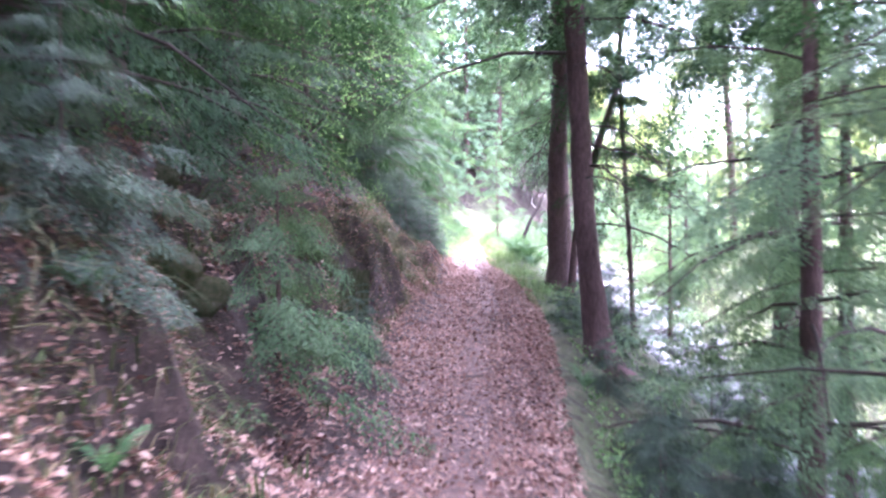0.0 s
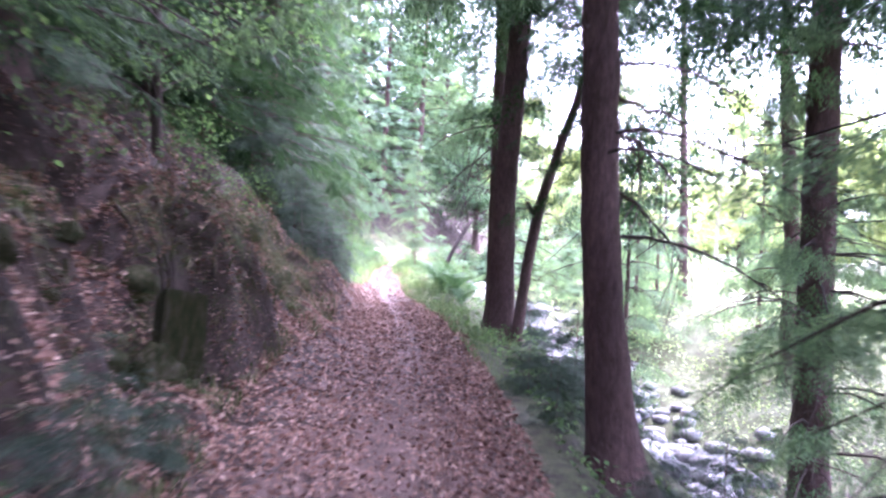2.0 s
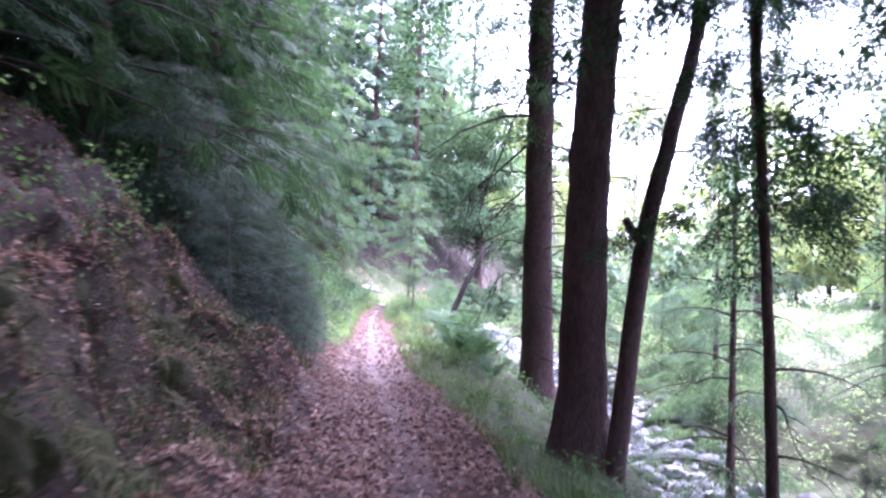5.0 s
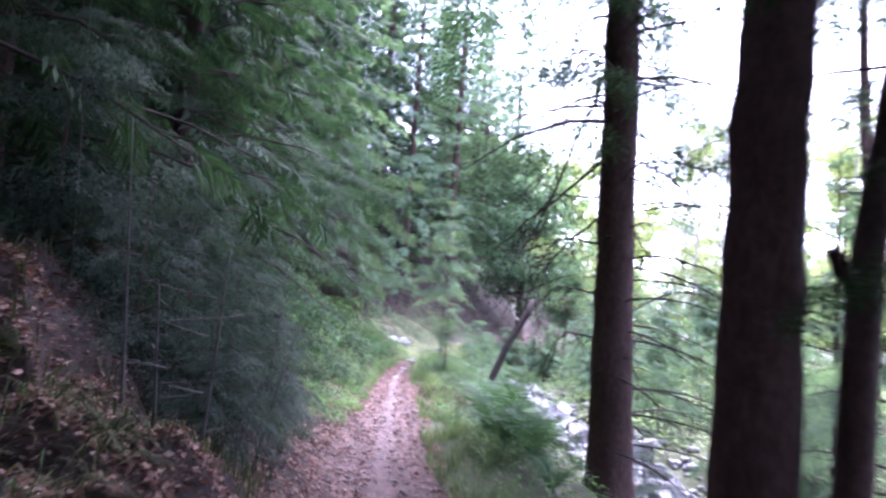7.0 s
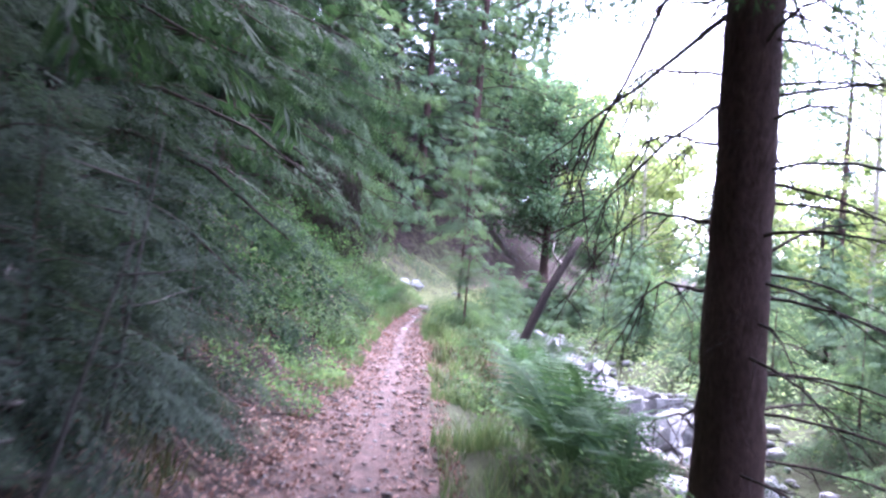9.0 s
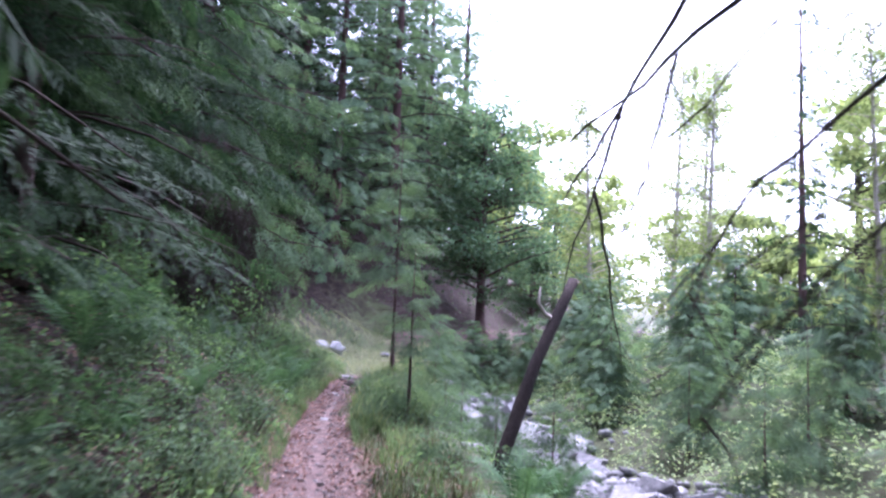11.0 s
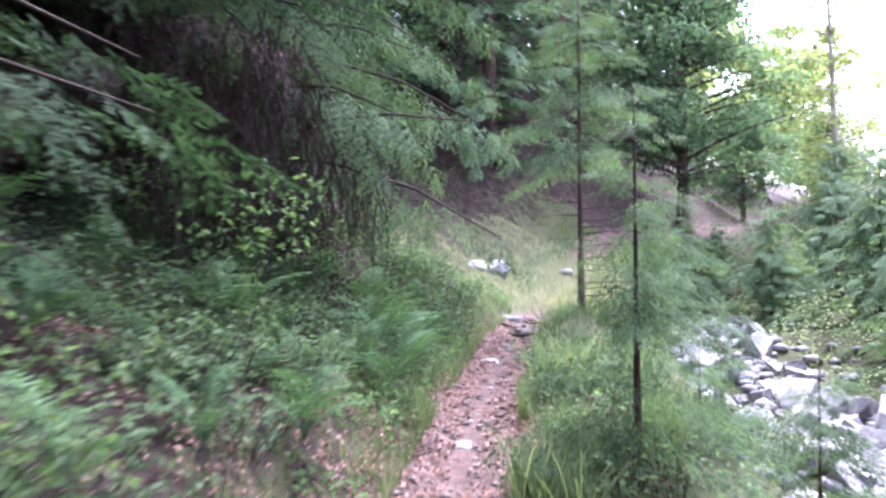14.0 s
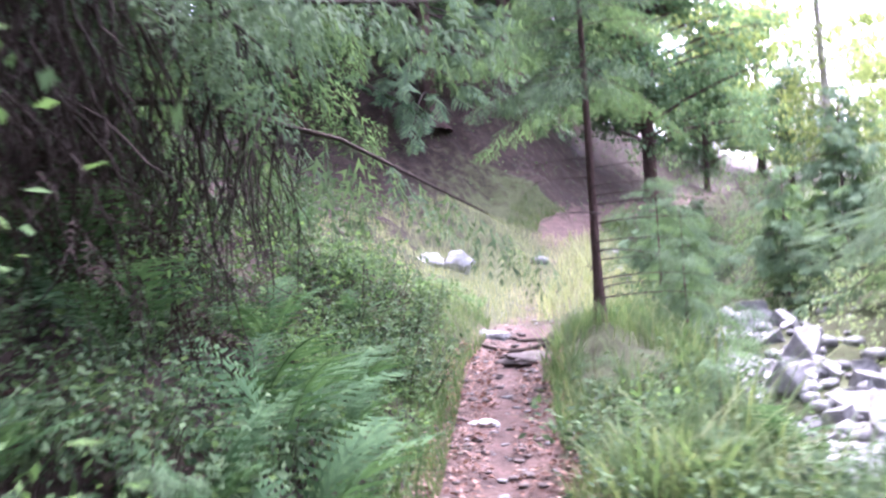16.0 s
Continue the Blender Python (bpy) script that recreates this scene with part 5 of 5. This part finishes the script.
lone_stone("boulder", -1.0, 16.1, (0.4, 0.5, 0.75), M_MOSSROCK, 216, "lower step of the mossy rock ledge in the bank", z=0.95)
lone_stone("boulder", -1.75, 18.9, (0.5, 0.7, 0.8), M_MOSSROCK, 207, "tall mossy rock in the bank", 0.4)
lone_stone("white_rock", 1.1, 40.0, (0.25, 0.2, 0.25), M_WHITE, 208, "pale rock at the edge of the clearing", 0.2)
lone_stone("white_rock", 0.72, 39.4, (0.2, 0.17, 0.16), M_WHITE, 209, "pale rock in the grass of the clearing", 0.2)
lone_stone("flat_stone", 1.0, 34.05, (0.12, 0.1, 0.06), M_WHITE, 211, "small pale stone at the trail's inner edge", 0.3)
lone_stone("flat_stone", 0.82, 31.2, (0.15, 0.12, 0.05), M_STONE, 212, "flat grey stone trodden into the trail", 0.6)
lone_stone("flat_stone", 1.45, 35.5, (0.26, 0.16, 0.09), M_PEBBLE, 213, "dark flat stone forming a step in the trail", 0.4)
lone_stone("flat_stone", 1.25, 36.6, (0.2, 0.16, 0.08), M_STONE, 214, "flat stone at the top of the trail's step", 0.4)


def bank_stones():
    """Mossy and earthy rocks that break out of the steep cut."""
    g = np.random.default_rng(230)
    kinds = [stone_mesh(240 + k, M_MOSSROCK, 0.75, 3) for k in range(6)]
    for me in kinds:
        me.polygons.foreach_set("use_smooth", np.ones(len(me.polygons), bool))
    for k in range(48):
        y = 3.5 + 13 * g.random()
        x = trail_x(y) - trail_half(y) - 0.8 - 0.75 * g.random() ** 1.5
        s = 0.06 + 0.12 * g.random() ** 1.8
        ob = new("bank_stone", kinds[k % 6])
        ob.matrix_basis = Matrix.Translation((x, y, gz(x, y) - 0.25 * s)) @ Euler((g.normal() * 0.5, g.normal() * 0.5, g.random() * 6.28)).to_matrix().to_4x4() @ Matrix.Diagonal((s * 1.2, s, s * 1.3, 1))
        tagged(ob, "mossy rock breaking out of the leafy bank", "stone", "rocks in the bank")


bank_stones()


def root(x0, y0, x1, y1, r, seed):
    s = np.linspace(0, 1, 9)
    x, y = x0 + (x1 - x0) * s, y0 + (y1 - y0) * s + 0.06 * np.sin(5 * s + seed)
    z = land(x, y) + r * 0.3
    v, f = tube(np.stack([x, y, z], -1), r * (1 - 0.6 * s), 7, 0.08, seed)
    tagged(new("tree_root", mesh_of("tree_root", v, f, M_TWIG, True)), "dark worn root crossing the trail", "root", "roots on the trail")


root(2.0, 35.85, 1.1, 36.15, 0.04, 1)
root(2.0, 35.8, 1.2, 35.75, 0.03, 2)
root(2.05, 35.9, 1.3, 36.6, 0.035, 3)


def hanging_root(k, g):
    y = 2.5 + 12.5 * g.random()
    x = trail_x(y) - trail_half(y) - 0.95 - 0.5 * g.random()
    s = np.linspace(0, 1, 8)
    L = 0.4 + 0.5 * g.random()
    px, py = x + L * 0.75 * s, y + 0.3 * g.normal() * s + 0.09 * np.sin(6 * s + k)
    pz = land(px, py) + 0.03 + 0.05 * np.sin(s * 3.1)
    v, f = tube(np.stack([px, py, pz], -1), (0.008 + 0.018 * g.random() ** 2) * (1.1 - 0.8 * s), 6, 0.08, k)
    tagged(new("bank_root", mesh_of("bank_root", v, f, M_TWIG, True)), "bare root creeping down the leafy bank", "root", "roots in the bank")


groot = np.random.default_rng(120)
for k in range(26):
    hanging_root(k, groot)


def twigs():
    """Fallen dead twigs over the bank and the trail's edges."""
    g = np.random.default_rng(121)
    out = []
    for k in range(420):
        y = -2 + 36 * g.random()
        x = trail_x(y) - trail_half(y) * (0.2 if y < 14 else 0.95) - (3.0 if y < 20 else 1.4) * g.random()
        a, L = g.random() * 6.28, 0.12 + 0.4 * g.random()
        s = np.linspace(-0.5, 0.5, 4)
        px, py = x + math.cos(a) * L * s, y + math.sin(a) * L * s + 0.02 * np.sin(9 * s)
        out.append(tube(np.stack([px, py, land(px, py) + 0.025], -1), [0.006, 0.005, 0.004, 0.002], 4))
    tagged(new("fallen_twigs", mesh_of("fallen_twigs", *join(out), M_TWIG)), "dead twigs lying on bank and trail", "twigs", kind="stuff")


twigs()


def bank_tufts():
    """Moss, dry bracken and wispy grass over the rough bank."""
    g = np.random.default_rng(122)
    n = 40000
    y = -3 + 23 * g.random(n)
    x = trail_x(y) - trail_half(y) - 0.35 - 3.6 * g.random(n) ** 1.2
    keep = smooth_noise(x, y, 1.7) + 0.7 * smooth_noise(x, y, 4.1) > 0.06
    x, y = x[keep], y[keep]
    ly = 24.5 + 6.3 * g.random(5200)
    lx = trail_x(ly) + trail_half(ly) + 0.06 + 0.85 * g.random(5200)
    ok = smooth_noise(lx, ly, 1.9) + 0.6 * smooth_noise(lx, ly, 4.3) > -0.1
    x, y = np.append(x, lx[ok]), np.append(y, ly[ok])
    n = len(x)
    v = np.array([(0, -0.035, 0), (0, 0.035, 0), (0.3, -0.03, 0.6), (0.3, 0.03, 0.6), (0.9, 0, 0.55)])
    f = np.array([(0, 1, 3), (0, 3, 2), (2, 3, 4)])
    m = turn(g.random(n) * 6.28, g.normal(size=n) * 0.3, np.zeros(n), 0.06 + 0.16 * g.random(n) ** 1.5, np.stack([x, y, land(x, y) - 0.01], -1))
    tagged(new("bank_growth", mesh_of("bank_growth", *stamp(v, f, m), M_MOSS)), "moss, dry bracken and wispy grass on bank and outer lip", "undergrowth", kind="stuff")


bank_tufts()


def hanging_bracken():
    """Long dry stalks and blades hanging over the steep cut of the bank."""
    g = np.random.default_rng(123)
    n = 7000
    y = 1.5 + 15 * g.random(n)
    x = trail_x(y) - trail_half(y) - 0.7 - 0.8 * g.random(n)
    keep = smooth_noise(x, y, 1.3) + 0.5 * smooth_noise(x, y, 3.3) > 0.02
    x, y = x[keep], y[keep]
    n = len(x)
    v = np.array([(0, -0.012, 0), (0, 0.012, 0), (0.4, -0.014, 0.22), (0.4, 0.014, 0.22), (0.8, -0.008, 0.05), (0.8, 0.008, 0.05), (1.05, 0, -0.35)])
    f = np.array([(0, 1, 3), (0, 3, 2), (2, 3, 5), (2, 5, 4), (4, 5, 6)])
    m = turn(g.normal(size=n) * 0.9, g.normal(size=n) * 0.3 + 0.1, g.normal(size=n) * 0.3, 0.14 + 0.26 * g.random(n), np.stack([x, y, land(x, y)], -1))
    tagged(new("hanging_bracken", mesh_of("hanging_bracken", *stamp(v, f, m), M_MOSS)), "dry bracken stalks and wispy grass hanging over the cut bank", "undergrowth", kind="stuff")


hanging_bracken()


def fallen_branch(x0, y0, x1, y1, r, seed, mat, label, lift=0.0):
    s = np.linspace(0, 1, 12)
    x, y = x0 + (x1 - x0) * s, y0 + (y1 - y0) * s + 0.04 * np.sin(6 * s + seed)
    z = np.maximum(land(x, y), np.interp(s, [0, 1], [gz(x0, y0), gz(x1, y1)])) + r + lift * s
    thing = new("fallen_branch")
    thing.location = (x0, y0, gz(x0, y0))
    tagged(thing, label, "branch")
    g = np.random.default_rng(seed)
    p = np.stack([x, y, z], -1) - np.array(thing.location)
    part("limb", mesh_of("limb", *tube(p, r * (1.1 - 0.6 * s), 8, 0.06, seed), mat, True), thing)
    for k in (3, 6, 8, 10):
        e = p[k] + np.array([0.12 * g.normal(), 0.12 * g.normal(), 0.12 + 0.1 * g.random()])
        part("twig", mesh_of("twig", *tube([p[k], (p[k] + e) / 2 + 0.01, e], [r * 0.35, r * 0.25, r * 0.1], 5), mat, True), thing)


fallen_branch(-2.35, 3.7, -1.75, 5.6, 0.035, 1, M_CUT, "pale dead branch lying on the leafy bank")
fallen_branch(3.5, 24.6, 5.2, 25.6, 0.06, 2, M_CUT, "grey fallen log by the stream bed")
fallen_branch(1.75, 32.2, 2.3, 31.4, 0.012, 3, M_TWIG, "thin dark stick in the grass below the trail", 0.12)
for x, y in ((-1.05, 1.6), (-1.3, 2.0), (1.55, 6.6)):
    fern(x, y, 4, 0.45, "small green fern among the fallen leaves")


def pebbles():
    g = np.random.default_rng(98)
    vs = []
    me = GRIT[0]
    faces = np.array([p.vertices for p in me.polygons])
    base = np.array([v.co for v in me.vertices])
    for k in range(2400):
        y = 10 + 27 * g.random() ** 1.3
        x = trail_x(y) + trail_half(y) * np.clip(math.copysign(abs(g.normal()) ** 0.6 * 0.75, g.normal()), -1.2, 1.2)
        s = 0.008 + 0.026 * g.random() ** 2.5
        vs.append((base * s * np.array([1.3, 1, 0.8]) + np.array((x, y, gz(x, y) + s * 0.4)), faces))
    tagged(new("pebbles", mesh_of("pebbles", *join(vs), M_PEBBLE)), "dark pebbles and cones scattered on the trail", "pebbles", kind="stuff")


def trail_chips():
    """Small pale stone chips trodden into the upper trail."""
    g = np.random.default_rng(101)
    me = GRIT[1]
    faces = np.array([p.vertices for p in me.polygons])
    base = np.array([v.co for v in me.vertices])
    vs = []
    for k in range(900):
        y = 17 + 22 * g.random() ** 0.7
        x = trail_x(y) + trail_half(y) * np.clip(g.normal() * 0.55, -1.2, 1.2)
        r = 0.006 + 0.022 * g.random() ** 3
        a = g.random() * 6.28
        m = np.array([(math.cos(a), -math.sin(a), 0), (math.sin(a), math.cos(a), 0), (0, 0, 1)])
        vs.append((base * r * np.array([1.5, 1, 0.6]) @ m.T + np.array((x, y, gz(x, y) + r * 0.25)), faces))
    tagged(new("stone_chips", mesh_of("stone_chips", *join(vs), M_STONE)), "small pale stone chips trodden into the trail", "stones", kind="stuff")


trail_chips()
pebbles()
stream_bed()
